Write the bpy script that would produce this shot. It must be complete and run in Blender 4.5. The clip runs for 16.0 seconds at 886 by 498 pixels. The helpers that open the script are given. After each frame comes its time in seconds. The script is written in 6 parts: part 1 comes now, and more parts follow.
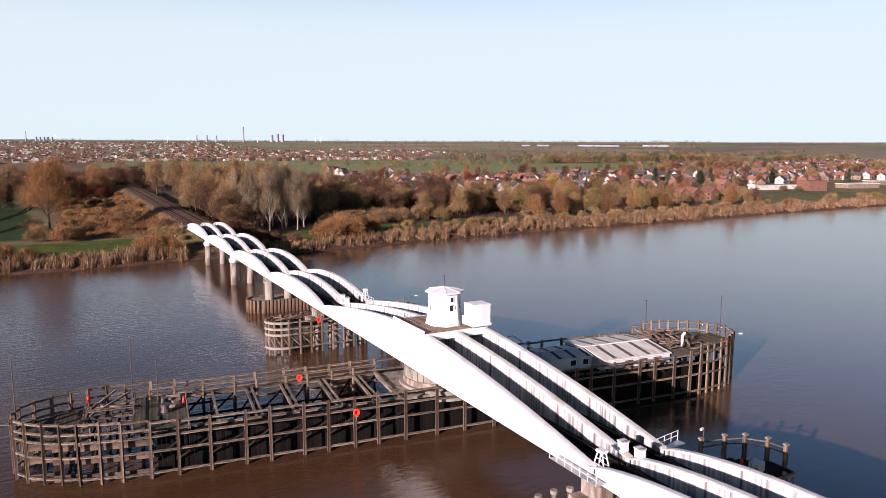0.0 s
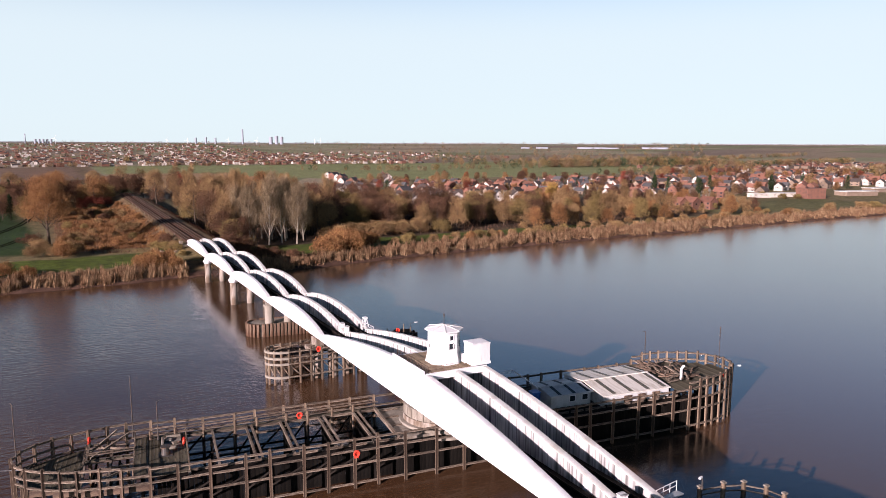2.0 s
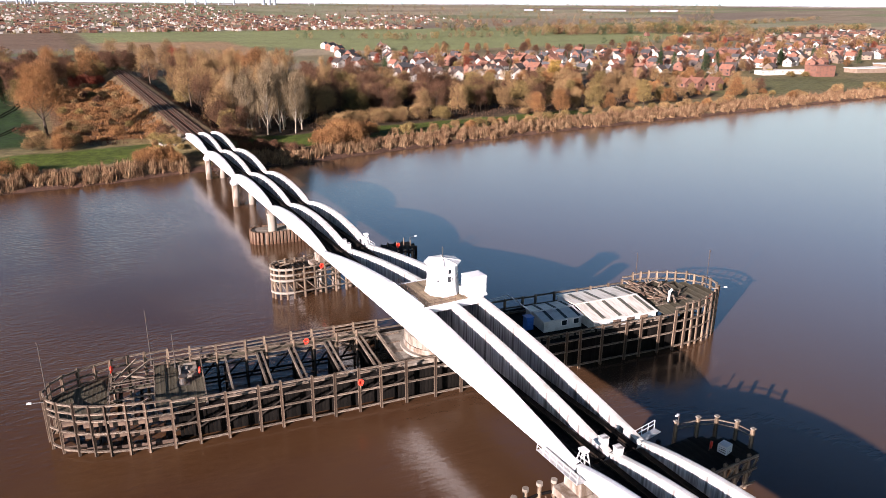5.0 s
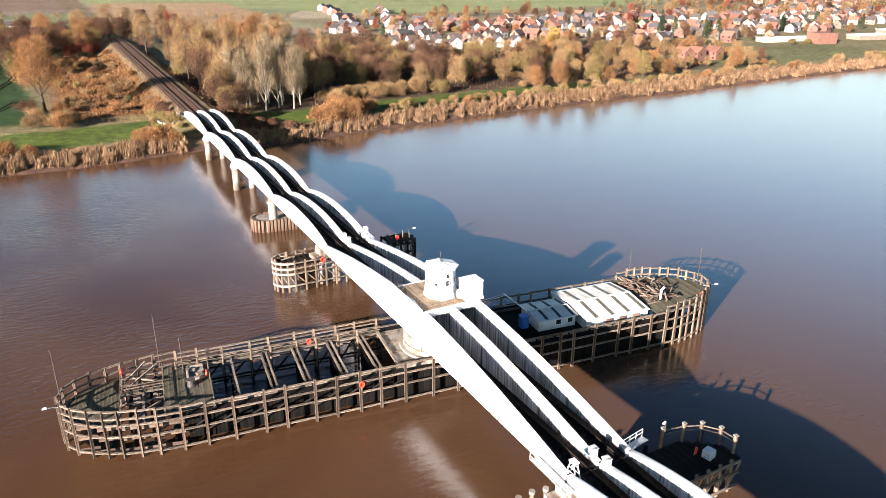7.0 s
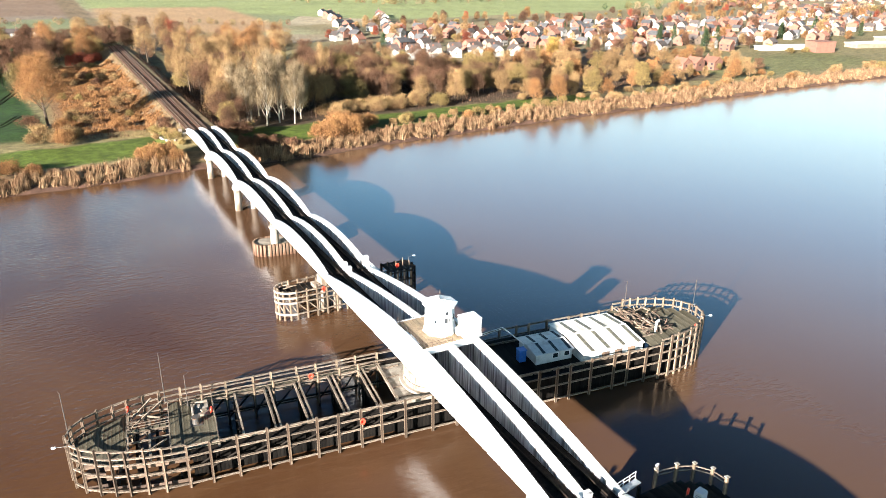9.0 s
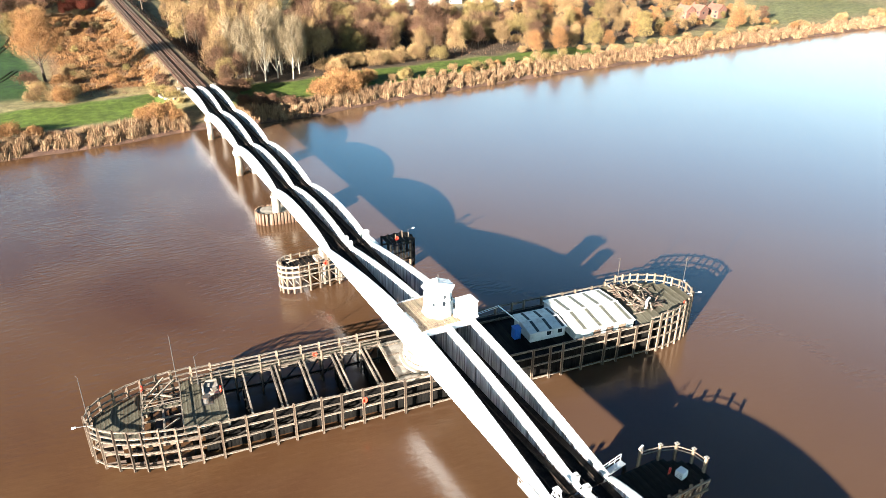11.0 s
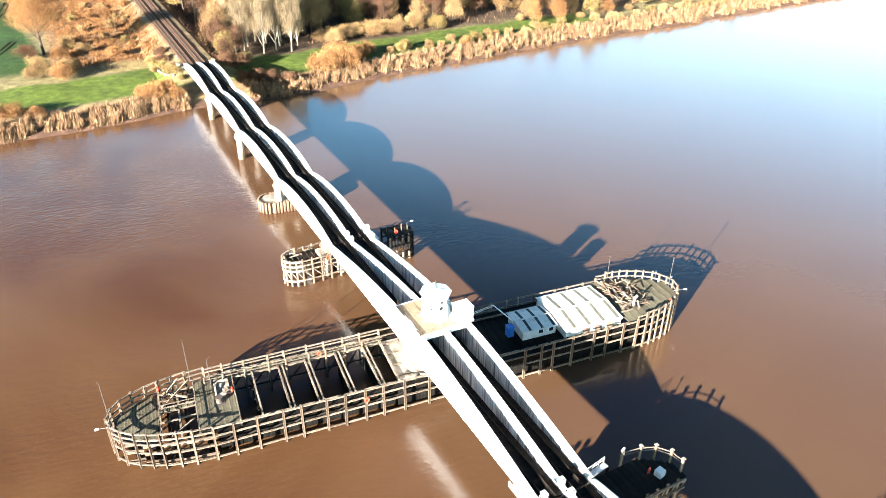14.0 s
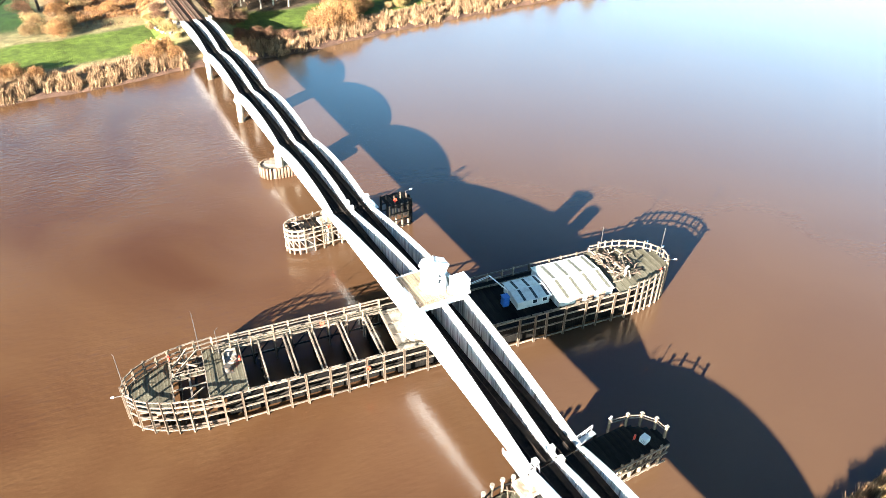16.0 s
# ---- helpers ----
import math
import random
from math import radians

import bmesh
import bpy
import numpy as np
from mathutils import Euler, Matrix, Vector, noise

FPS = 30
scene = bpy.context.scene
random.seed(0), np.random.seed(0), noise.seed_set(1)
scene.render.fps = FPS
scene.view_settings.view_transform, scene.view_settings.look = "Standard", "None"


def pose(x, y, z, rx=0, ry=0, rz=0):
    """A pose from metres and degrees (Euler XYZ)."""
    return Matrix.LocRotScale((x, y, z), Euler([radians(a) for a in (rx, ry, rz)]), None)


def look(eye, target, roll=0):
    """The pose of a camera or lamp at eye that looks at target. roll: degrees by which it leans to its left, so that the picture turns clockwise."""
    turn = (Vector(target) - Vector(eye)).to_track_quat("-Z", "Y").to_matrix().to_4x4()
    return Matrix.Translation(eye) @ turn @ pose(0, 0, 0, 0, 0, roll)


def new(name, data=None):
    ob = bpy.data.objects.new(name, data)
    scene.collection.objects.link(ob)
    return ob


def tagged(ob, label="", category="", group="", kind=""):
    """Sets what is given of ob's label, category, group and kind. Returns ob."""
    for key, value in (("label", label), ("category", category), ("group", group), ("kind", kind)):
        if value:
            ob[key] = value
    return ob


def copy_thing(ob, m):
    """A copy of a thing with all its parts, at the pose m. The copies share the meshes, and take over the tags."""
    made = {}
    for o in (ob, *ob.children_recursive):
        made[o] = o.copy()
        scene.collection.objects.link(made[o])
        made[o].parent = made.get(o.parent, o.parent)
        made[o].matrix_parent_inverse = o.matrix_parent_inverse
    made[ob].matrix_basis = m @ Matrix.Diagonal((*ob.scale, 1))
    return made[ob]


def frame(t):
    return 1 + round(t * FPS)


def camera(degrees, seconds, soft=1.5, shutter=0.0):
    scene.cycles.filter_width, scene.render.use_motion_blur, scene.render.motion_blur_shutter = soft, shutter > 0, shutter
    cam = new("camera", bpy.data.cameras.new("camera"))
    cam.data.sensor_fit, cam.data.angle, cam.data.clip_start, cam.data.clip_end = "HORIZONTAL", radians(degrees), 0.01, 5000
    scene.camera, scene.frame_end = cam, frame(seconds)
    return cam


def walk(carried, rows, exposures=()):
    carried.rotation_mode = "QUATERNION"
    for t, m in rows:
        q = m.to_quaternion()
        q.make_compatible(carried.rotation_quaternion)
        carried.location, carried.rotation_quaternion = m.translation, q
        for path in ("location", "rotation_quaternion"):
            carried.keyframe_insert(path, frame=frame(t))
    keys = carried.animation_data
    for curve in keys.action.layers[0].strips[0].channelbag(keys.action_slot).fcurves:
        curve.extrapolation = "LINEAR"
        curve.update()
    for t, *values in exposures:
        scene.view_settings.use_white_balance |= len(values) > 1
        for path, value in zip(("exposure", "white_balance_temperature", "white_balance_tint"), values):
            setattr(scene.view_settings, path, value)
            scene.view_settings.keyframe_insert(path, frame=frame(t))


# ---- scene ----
cam = camera(63.15, 16.0, 0.85)
PATH = [
    (0, (-46.484, -83.741, 37.622), (0.734, 3.215, 23.164), 0.18),
    (0.5, (-46.424, -83.594, 38.622), (0.829, 3.362, 24.276), 0.18),
    (1, (-46.409, -83.468, 39.839), (0.889, 3.467, 25.509), 0.18),
    (1.5, (-46.346, -83.4, 41.191), (0.963, 3.533, 26.893), 0.17),
    (2, (-46.334, -83.341, 42.603), (0.98, 3.593, 28.326), 0.19),
    (2.5, (-46.345, -83.321, 44.059), (0.966, 3.527, 29.26), 0.23),
    (3, (-46.348, -83.352, 45.696), (0.856, 3.237, 29.14), 0.23),
    (3.5, (-46.408, -83.472, 47.417), (0.543, 2.653, 27.971), 0.25),
    (4, (-46.471, -83.639, 49.154), (0.084, 1.695, 25.687), 0.27),
    (4.5, (-46.503, -83.762, 50.881), (-0.548, 0.427, 22.588), 0.34),
    (5, (-46.482, -83.839, 52.381), (-1.113, -0.721, 20.241), 0.34),
    (7.5, (-46.656, -84.216, 60.825), (-2.02, -2.935, 23.395), 0.46),
    (8, (-46.629, -84.147, 61.995), (-1.923, -2.757, 24.886), 0.51),
    (10.5, (-46.659, -84.603, 71.762), (-2.8, -4.984, 30.085), 0.57),
    (11, (-46.725, -84.687, 73.37), (-3.589, -6.523, 28.317), 0.65),
    (11.5, (-46.727, -84.746, 75.162), (-4.319, -8.08, 26.957), 0.68),
    (12, (-46.753, -84.813, 77.029), (-4.861, -9.207, 26.741), 0.76),
    (12.5, (-46.738, -84.879, 78.899), (-5.134, -9.802, 27.591), 0.72),
    (13, (-46.783, -84.91, 80.757), (-5.131, -9.938, 29.336), 0.77),
    (13.5, (-46.836, -84.999, 82.567), (-5.135, -9.994, 31.232), 0.76),
    (14, (-46.927, -85.172, 84.366), (-5.184, -10.153, 33.086), 0.79),
    (14.5, (-47.05, -85.391, 86.171), (-5.456, -10.837, 34.097), 0.83),
    (15, (-47.148, -85.533, 87.922), (-6.049, -12.016, 34.013), 0.87),
    (15.5, (-47.269, -85.684, 89.454), (-6.822, -13.569, 33.208), 0.96),
    (16, (-47.351, -85.824, 90.654), (-7.285, -14.58, 33.042), 1.04),
]
EXPOSURES = [(0, 1.0, 6150, 38), (3, 1.05, 6150, 37), (5, 1.65, 6150, 31), (8, 2.5, 6050, 16), (12, 3.12, 6050, 10), (16, 3.62, 6050, 9)]
SKY_STRENGTH, SKY_DUST, SUN_STRENGTH = 0.04, 0.4, 5.0
SKY_HAZE, HAZE_COLOUR = 0.94, (9.0, 11.7, 10.2, 1.0)
MID_SKY, ZENITH = (1.5, 1.95, 1.72), (0.05, 0.15, 0.27)
SILT_DARK, SILT_LIGHT, SKYLIT_SILT = (0.047, 0.0193, 0.0082), (0.075, 0.0372, 0.0162), (0.089, 0.0500, 0.0270)

# the exposure opens up as the camera tilts away from the bright sky
walk(cam, [(t, look(eye, target, roll)) for t, eye, target, roll in PATH], EXPOSURES)

# ---- daylight: a low winter sun and its sky ----
SUN_WAY = Vector((3.27, 1.66, -1.0)).normalized()
world = bpy.data.worlds.new("sky")
scene.world = world
world.use_nodes = True
wn = world.node_tree
sky = wn.nodes.new("ShaderNodeTexSky")
sky.sky_type = "NISHITA"
sky.sun_disc = False
sky.sun_elevation = radians(15.3)
sky.sun_rotation = radians(243.1)
sky.air_density, sky.dust_density, sky.ozone_density = 0.75, SKY_DUST, 1.8
wn.nodes["Background"].inputs["Strength"].default_value = SKY_STRENGTH
haze = wn.nodes.new("ShaderNodeMix")
haze.data_type = "RGBA"
# winter haze, thick along the horizon and thinning upwards
aim = wn.nodes.new("ShaderNodeTexCoord")
part_of = wn.nodes.new("ShaderNodeSeparateXYZ")
wn.links.new(aim.outputs["Generated"], part_of.inputs[0])
thin = wn.nodes.new("ShaderNodeMapRange")
thin.interpolation_type = "SMOOTHERSTEP"
thin.inputs["From Min"].default_value, thin.inputs["From Max"].default_value = 0.11, 0.32
thin.inputs["To Min"].default_value, thin.inputs["To Max"].default_value = SKY_HAZE, 0.0
wn.links.new(part_of.outputs["Z"], thin.inputs["Value"])
wn.links.new(thin.outputs[0], haze.inputs["Factor"])
haze.inputs["B"].default_value = HAZE_COLOUR
# a clear deep blue overhead
deep = wn.nodes.new("ShaderNodeMapRange")
deep.interpolation_type = "SMOOTHSTEP"
deep.inputs["From Min"].default_value, deep.inputs["From Max"].default_value = 0.30, 0.60
wn.links.new(part_of.outputs["Z"], deep.inputs["Value"])
blue = wn.nodes.new("ShaderNodeMix")
blue.data_type = "RGBA"
wn.links.new(deep.outputs[0], blue.inputs["Factor"])
blue.inputs["A"].default_value, blue.inputs["B"].default_value = (*MID_SKY, 1), (*ZENITH, 1)
dim = wn.nodes.new("ShaderNodeVectorMath")
dim.operation = "MULTIPLY"
wn.links.new(sky.outputs[0], dim.inputs[0])
wn.links.new(blue.outputs["Result"], dim.inputs[1])
wn.links.new(dim.outputs[0], haze.inputs["A"])
wn.links.new(haze.outputs["Result"], wn.nodes["Background"].inputs["Color"])
sun = new("sun", bpy.data.lights.new("sun", "SUN"))
sun.data.energy, sun.data.angle, sun.data.color = SUN_STRENGTH, radians(0.6), (1.0, 0.91, 0.77)
sun.matrix_world = look((-340, -170, 100), Vector((-340, -170, 100)) + SUN_WAY)


# ---- materials ----
def material(name, base, rough=0.8, metal=0.0, second=None, scale=1.0, mix=0.5, stretch=(1, 1, 1),
             fine=12.0, fine_amount=0.25, bump=0.0, bump_scale=20.0, island=0.0, thing_random=0.0, spec=0.3):
    """Base colour mixed with a second one by coarse noise, darkened and lightened by fine grain, with relief."""
    m = bpy.data.materials.new(name)
    m.use_nodes = True
    n, l = m.node_tree.nodes, m.node_tree.links
    b = n["Principled BSDF"]
    b.inputs["Roughness"].default_value = rough
    b.inputs["Metallic"].default_value = metal
    b.inputs["Specular IOR Level"].default_value = spec
    co = n.new("ShaderNodeTexCoord")
    mp = n.new("ShaderNodeMapping")
    mp.inputs["Scale"].default_value = stretch
    l.new(co.outputs["Object"], mp.inputs["Vector"])
    coarse = n.new("ShaderNodeTexNoise")
    coarse.inputs["Scale"].default_value = scale
    coarse.inputs["Detail"].default_value = 6
    l.new(mp.outputs[0], coarse.inputs["Vector"])
    ramp = n.new("ShaderNodeMapRange")
    ramp.inputs["From Min"].default_value = 0.62 - 0.35 * mix
    ramp.inputs["From Max"].default_value = 0.82 - 0.35 * mix
    l.new(coarse.outputs["Fac"], ramp.inputs["Value"])
    mx = n.new("ShaderNodeMix")
    mx.data_type = "RGBA"
    mx.inputs["A"].default_value = (*base, 1)
    mx.inputs["B"].default_value = (*(second or base), 1)
    l.new(ramp.outputs[0], mx.inputs["Factor"])
    grain = n.new("ShaderNodeTexNoise")
    grain.inputs["Scale"].default_value = fine
    grain.inputs["Detail"].default_value = 4
    l.new(mp.outputs[0], grain.inputs["Vector"])
    g = n.new("ShaderNodeMapRange")
    g.inputs["From Min"].default_value, g.inputs["From Max"].default_value = 0.3, 0.7
    g.inputs["To Min"].default_value, g.inputs["To Max"].default_value = 1 - fine_amount, 1 + fine_amount
    l.new(grain.outputs["Fac"], g.inputs["Value"])
    value = g.outputs[0]
    for kind, amount in (("island", island), ("object", thing_random)):
        if amount:
            src = n.new("ShaderNodeNewGeometry" if kind == "island" else "ShaderNodeObjectInfo")
            r = n.new("ShaderNodeMapRange")
            r.inputs["To Min"].default_value, r.inputs["To Max"].default_value = 1 - amount, 1 + amount
            l.new(src.outputs["Random Per Island" if kind == "island" else "Random"], r.inputs["Value"])
            mul = n.new("ShaderNodeMath")
            mul.operation = "MULTIPLY"
            l.new(value, mul.inputs[0])
            l.new(r.outputs[0], mul.inputs[1])
            value = mul.outputs[0]
    tone = n.new("ShaderNodeVectorMath")
    tone.operation = "SCALE"
    l.new(mx.outputs["Result"], tone.inputs[0])
    l.new(value, tone.inputs["Scale"])
    l.new(tone.outputs[0], b.inputs["Base Color"])
    if bump:
        bn = n.new("ShaderNodeTexNoise")
        bn.inputs["Scale"].default_value = bump_scale
        bn.inputs["Detail"].default_value = 5
        l.new(mp.outputs[0], bn.inputs["Vector"])
        bp = n.new("ShaderNodeBump")
        bp.inputs["Strength"].default_value = bump
        bp.inputs["Distance"].default_value = 0.05
        l.new(bn.outputs["Fac"], bp.inputs["Height"])
        l.new(bp.outputs[0], b.inputs["Normal"])
    return m


def leaf_material(name, base, second, island=0.45, thing_random=0.25):
    m = material(name, base, rough=0.85, second=second, scale=0.35, mix=0.75, fine=2.0, fine_amount=0.2,
                 island=island, thing_random=thing_random, spec=0.05)
    return m


WHITE = material("white_paint", (0.70, 0.70, 0.70), 0.45, second=(0.60, 0.59, 0.57), scale=0.5, mix=0.35, stretch=(1, 1, 0.25), fine=5, fine_amount=0.05, bump=0.08)
GRIMY = material("weathered_white_paint", (0.58, 0.575, 0.56), 0.55, second=(0.15, 0.142, 0.135), scale=0.9, mix=0.5, stretch=(1, 2.2, 0.10), fine=3.2, fine_amount=0.2, bump=0.1)
CAP = material("sooty_flange_paint", (0.66, 0.65, 0.62), 0.55, second=(0.50, 0.48, 0.43), scale=0.5, mix=0.5, fine=6, fine_amount=0.08)
TIMBER = material("weathered_timber", (0.215, 0.160, 0.110), 0.85, second=(0.050, 0.033, 0.023), scale=0.8, mix=0.66, stretch=(3, 3, 0.5), fine=9, fine_amount=0.38, bump=0.4, thing_random=0.38, spec=0.15)
WALING = material("weathered_waling_timber", (0.205, 0.166, 0.126), 0.85, second=(0.066, 0.046, 0.033), scale=0.8, mix=0.62, stretch=(4.0, 3, 3), fine=9, fine_amount=0.38, bump=0.4, thing_random=0.35, spec=0.15)
DARKTIMBER = material("near_black_timber", (0.010, 0.0085, 0.0075), 0.8, second=(0.020, 0.016, 0.0125), scale=0.9, mix=0.45, fine=7, fine_amount=0.35, bump=0.4, thing_random=0.3, spec=0.06)
# black put into the boards that stand for shade inside the fender
SHADE = material("black_shade_boards", (0.005, 0.0045, 0.004), 0.85, second=(0.009, 0.0075, 0.006), scale=0.9, mix=0.45, fine=7, fine_amount=0.35, bump=0.4, thing_random=0.3, spec=0.06)
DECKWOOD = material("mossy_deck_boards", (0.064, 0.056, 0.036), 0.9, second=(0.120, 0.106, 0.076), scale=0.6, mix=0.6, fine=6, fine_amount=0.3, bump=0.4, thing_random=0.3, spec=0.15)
TAN = material("tan_deck_boards", (0.27, 0.20, 0.125), 0.8, second=(0.19, 0.14, 0.09), scale=1.2, mix=0.5, fine=9, fine_amount=0.2, bump=0.2, thing_random=0.15)
CONCRETE = material("pale_concrete", (0.26, 0.23, 0.19), 0.85, second=(0.15, 0.125, 0.095), scale=0.7, mix=0.55, stretch=(1, 1, 0.35), fine=8, fine_amount=0.15, bump=0.3, spec=0.15)
STONE = material("wet_stained_column", (0.288, 0.248, 0.208), 0.8, second=(0.152, 0.112, 0.08), scale=0.8, mix=0.6, stretch=(1.2, 1.2, 0.4), fine=7, fine_amount=0.2, bump=0.3, spec=0.15)
PILE = material("rusty_sheet_pile", (0.15, 0.10, 0.068), 0.75, second=(0.085, 0.045, 0.028), scale=0.9, mix=0.6, stretch=(1.5, 1.5, 0.4), fine=8, fine_amount=0.25, bump=0.3, thing_random=0.2, spec=0.15)
STEEL = material("dark_steel", (0.07, 0.065, 0.06), 0.55, metal=0.4, second=(0.13, 0.08, 0.05), scale=2, mix=0.4, fine=10, fine_amount=0.2)
GALV = material("galvanised_steel", (0.45, 0.46, 0.46), 0.45, metal=0.6, second=(0.32, 0.30, 0.28), scale=3, mix=0.4, fine=12, fine_amount=0.12)
RAIL = material("rusty_rail", (0.10, 0.06, 0.042), 0.55, metal=0.5, second=(0.17, 0.10, 0.07), scale=2, mix=0.5, fine=12, fine_amount=0.2)
DARKRAIL = material("dark_rail", (0.028, 0.022, 0.018), 0.6, metal=0.3, second=(0.05, 0.034, 0.025), scale=2, mix=0.4, fine=12, fine_amount=0.2, spec=0.06)
SLEEPER = material("oily_sleeper", (0.05, 0.034, 0.025), 0.85, second=(0.085, 0.058, 0.04), scale=2, mix=0.5, fine=10, fine_amount=0.3, thing_random=0.25, island=0.25, spec=0.06)
BALLAST = material("rusty_ballast", (0.085, 0.047, 0.031), 0.95, second=(0.05, 0.028, 0.02), scale=1.2, mix=0.6, fine=9, fine_amount=0.35, bump=0.7, bump_scale=10, spec=0.06)
DECKBLACK = material("near_black_deck", (0.008, 0.0072, 0.007), 0.85, second=(0.018, 0.0145, 0.012), scale=1.2, mix=0.5, fine=8, fine_amount=0.3, bump=0.5, spec=0.06)
ROOFWHITE = material("white_roof_sheet", (0.66, 0.63, 0.56), 0.5, second=(0.48, 0.44, 0.36), scale=0.6, mix=0.4, stretch=(3, 0.6, 1), fine=5, fine_amount=0.08)
ROOFGREY = material("translucent_roof_strip", (0.09, 0.085, 0.065), 0.5, second=(0.14, 0.13, 0.09), scale=1.5, mix=0.5, fine=6, fine_amount=0.12)
CABIN = material("pale_cabin_panel", (0.496, 0.512, 0.504), 0.5, second=(0.384, 0.384, 0.368), scale=0.9, mix=0.4, fine=6, fine_amount=0.08)
FELT = material("dark_roof_strip", (0.035, 0.04, 0.045), 0.6, second=(0.07, 0.07, 0.07), scale=2, mix=0.4, spec=0.06)
GLASS = material("dark_window_glass", (0.02, 0.025, 0.03), 0.08, fine_amount=0.0, spec=0.6)
BLUE = material("blue_paint", (0.03, 0.12, 0.42), 0.4, second=(0.05, 0.16, 0.40), scale=2, mix=0.4, fine_amount=0.1)
RED = material("red_lifebuoy_plastic", (0.75, 0.06, 0.03), 0.4, fine_amount=0.08)
PALE = material("white_plastic", (0.72, 0.72, 0.70), 0.4, fine_amount=0.08)
RUBBLE = material("broken_timber", (0.130, 0.088, 0.060), 0.9, second=(0.060, 0.040, 0.030), scale=1.5, mix=0.5, fine=8, fine_amount=0.3, thing_random=0.4)
BRICK = material("red_brick", (0.175, 0.080, 0.054), 0.9, second=(0.125, 0.066, 0.048), scale=0.5, mix=0.5, fine=4, fine_amount=0.18, thing_random=0.2)
BUFF = material("buff_brick", (0.21, 0.155, 0.112), 0.9, second=(0.16, 0.115, 0.083), scale=0.5, mix=0.5, fine=4, fine_amount=0.15, thing_random=0.2)
RENDER = material("white_render", (0.46, 0.42, 0.37), 0.85, second=(0.25, 0.225, 0.195), scale=0.4, mix=0.4, fine=3, fine_amount=0.06, thing_random=0.08)
TILE_RED = material("red_roof_tile", (0.205, 0.090, 0.058), 0.85, second=(0.140, 0.072, 0.052), scale=0.8, mix=0.5, fine=5, fine_amount=0.2, thing_random=0.3)
TILE_BROWN = material("brown_roof_tile", (0.070, 0.054, 0.047), 0.85, second=(0.050, 0.041, 0.037), scale=0.8, mix=0.5, fine=5, fine_amount=0.2, thing_random=0.3)
TILE_GREY = material("grey_slate_roof", (0.078, 0.074, 0.074), 0.7, second=(0.055, 0.054, 0.056), scale=0.8, mix=0.5, fine=5, fine_amount=0.2, thing_random=0.3)
BARK = material("grey_brown_bark", (0.085, 0.063, 0.045), 0.9, second=(0.05, 0.038, 0.027), scale=1.2, mix=0.5, stretch=(2, 2, 0.5), fine=8, fine_amount=0.3, bump=0.5, spec=0.15)
PALEBARK = material("pale_bark", (0.27, 0.235, 0.18), 0.85, second=(0.15, 0.12, 0.09), scale=1.2, mix=0.45, stretch=(1, 1, 2), fine=8, fine_amount=0.2, bump=0.3)
LEAF = {
    "orange": leaf_material("orange_autumn_leaves", (0.255, 0.134, 0.053), (0.165, 0.080, 0.034)),
    "tan": leaf_material("tan_autumn_twigs", (0.275, 0.180, 0.082), (0.170, 0.102, 0.049)),
    "olive": leaf_material("olive_autumn_leaves", (0.215, 0.156, 0.060), (0.130, 0.090, 0.036)),
    "brown": leaf_material("brown_bare_twigs", (0.130, 0.068, 0.038), (0.074, 0.040, 0.025)),
    "pale": leaf_material("pale_bare_twigs", (0.235, 0.178, 0.105), (0.15, 0.108, 0.064)),
    "yellow": leaf_material("yellow_autumn_leaves", (0.330, 0.210, 0.048), (0.240, 0.146, 0.040)),
    "red": leaf_material("russet_autumn_leaves", (0.210, 0.050, 0.028), (0.150, 0.045, 0.028)),
    "green": leaf_material("dark_evergreen_leaves", (0.021, 0.038, 0.018), (0.033, 0.049, 0.022)),
    "reed": leaf_material("dry_reed_stems", (0.270, 0.176, 0.098), (0.160, 0.092, 0.050), thing_random=0),
}


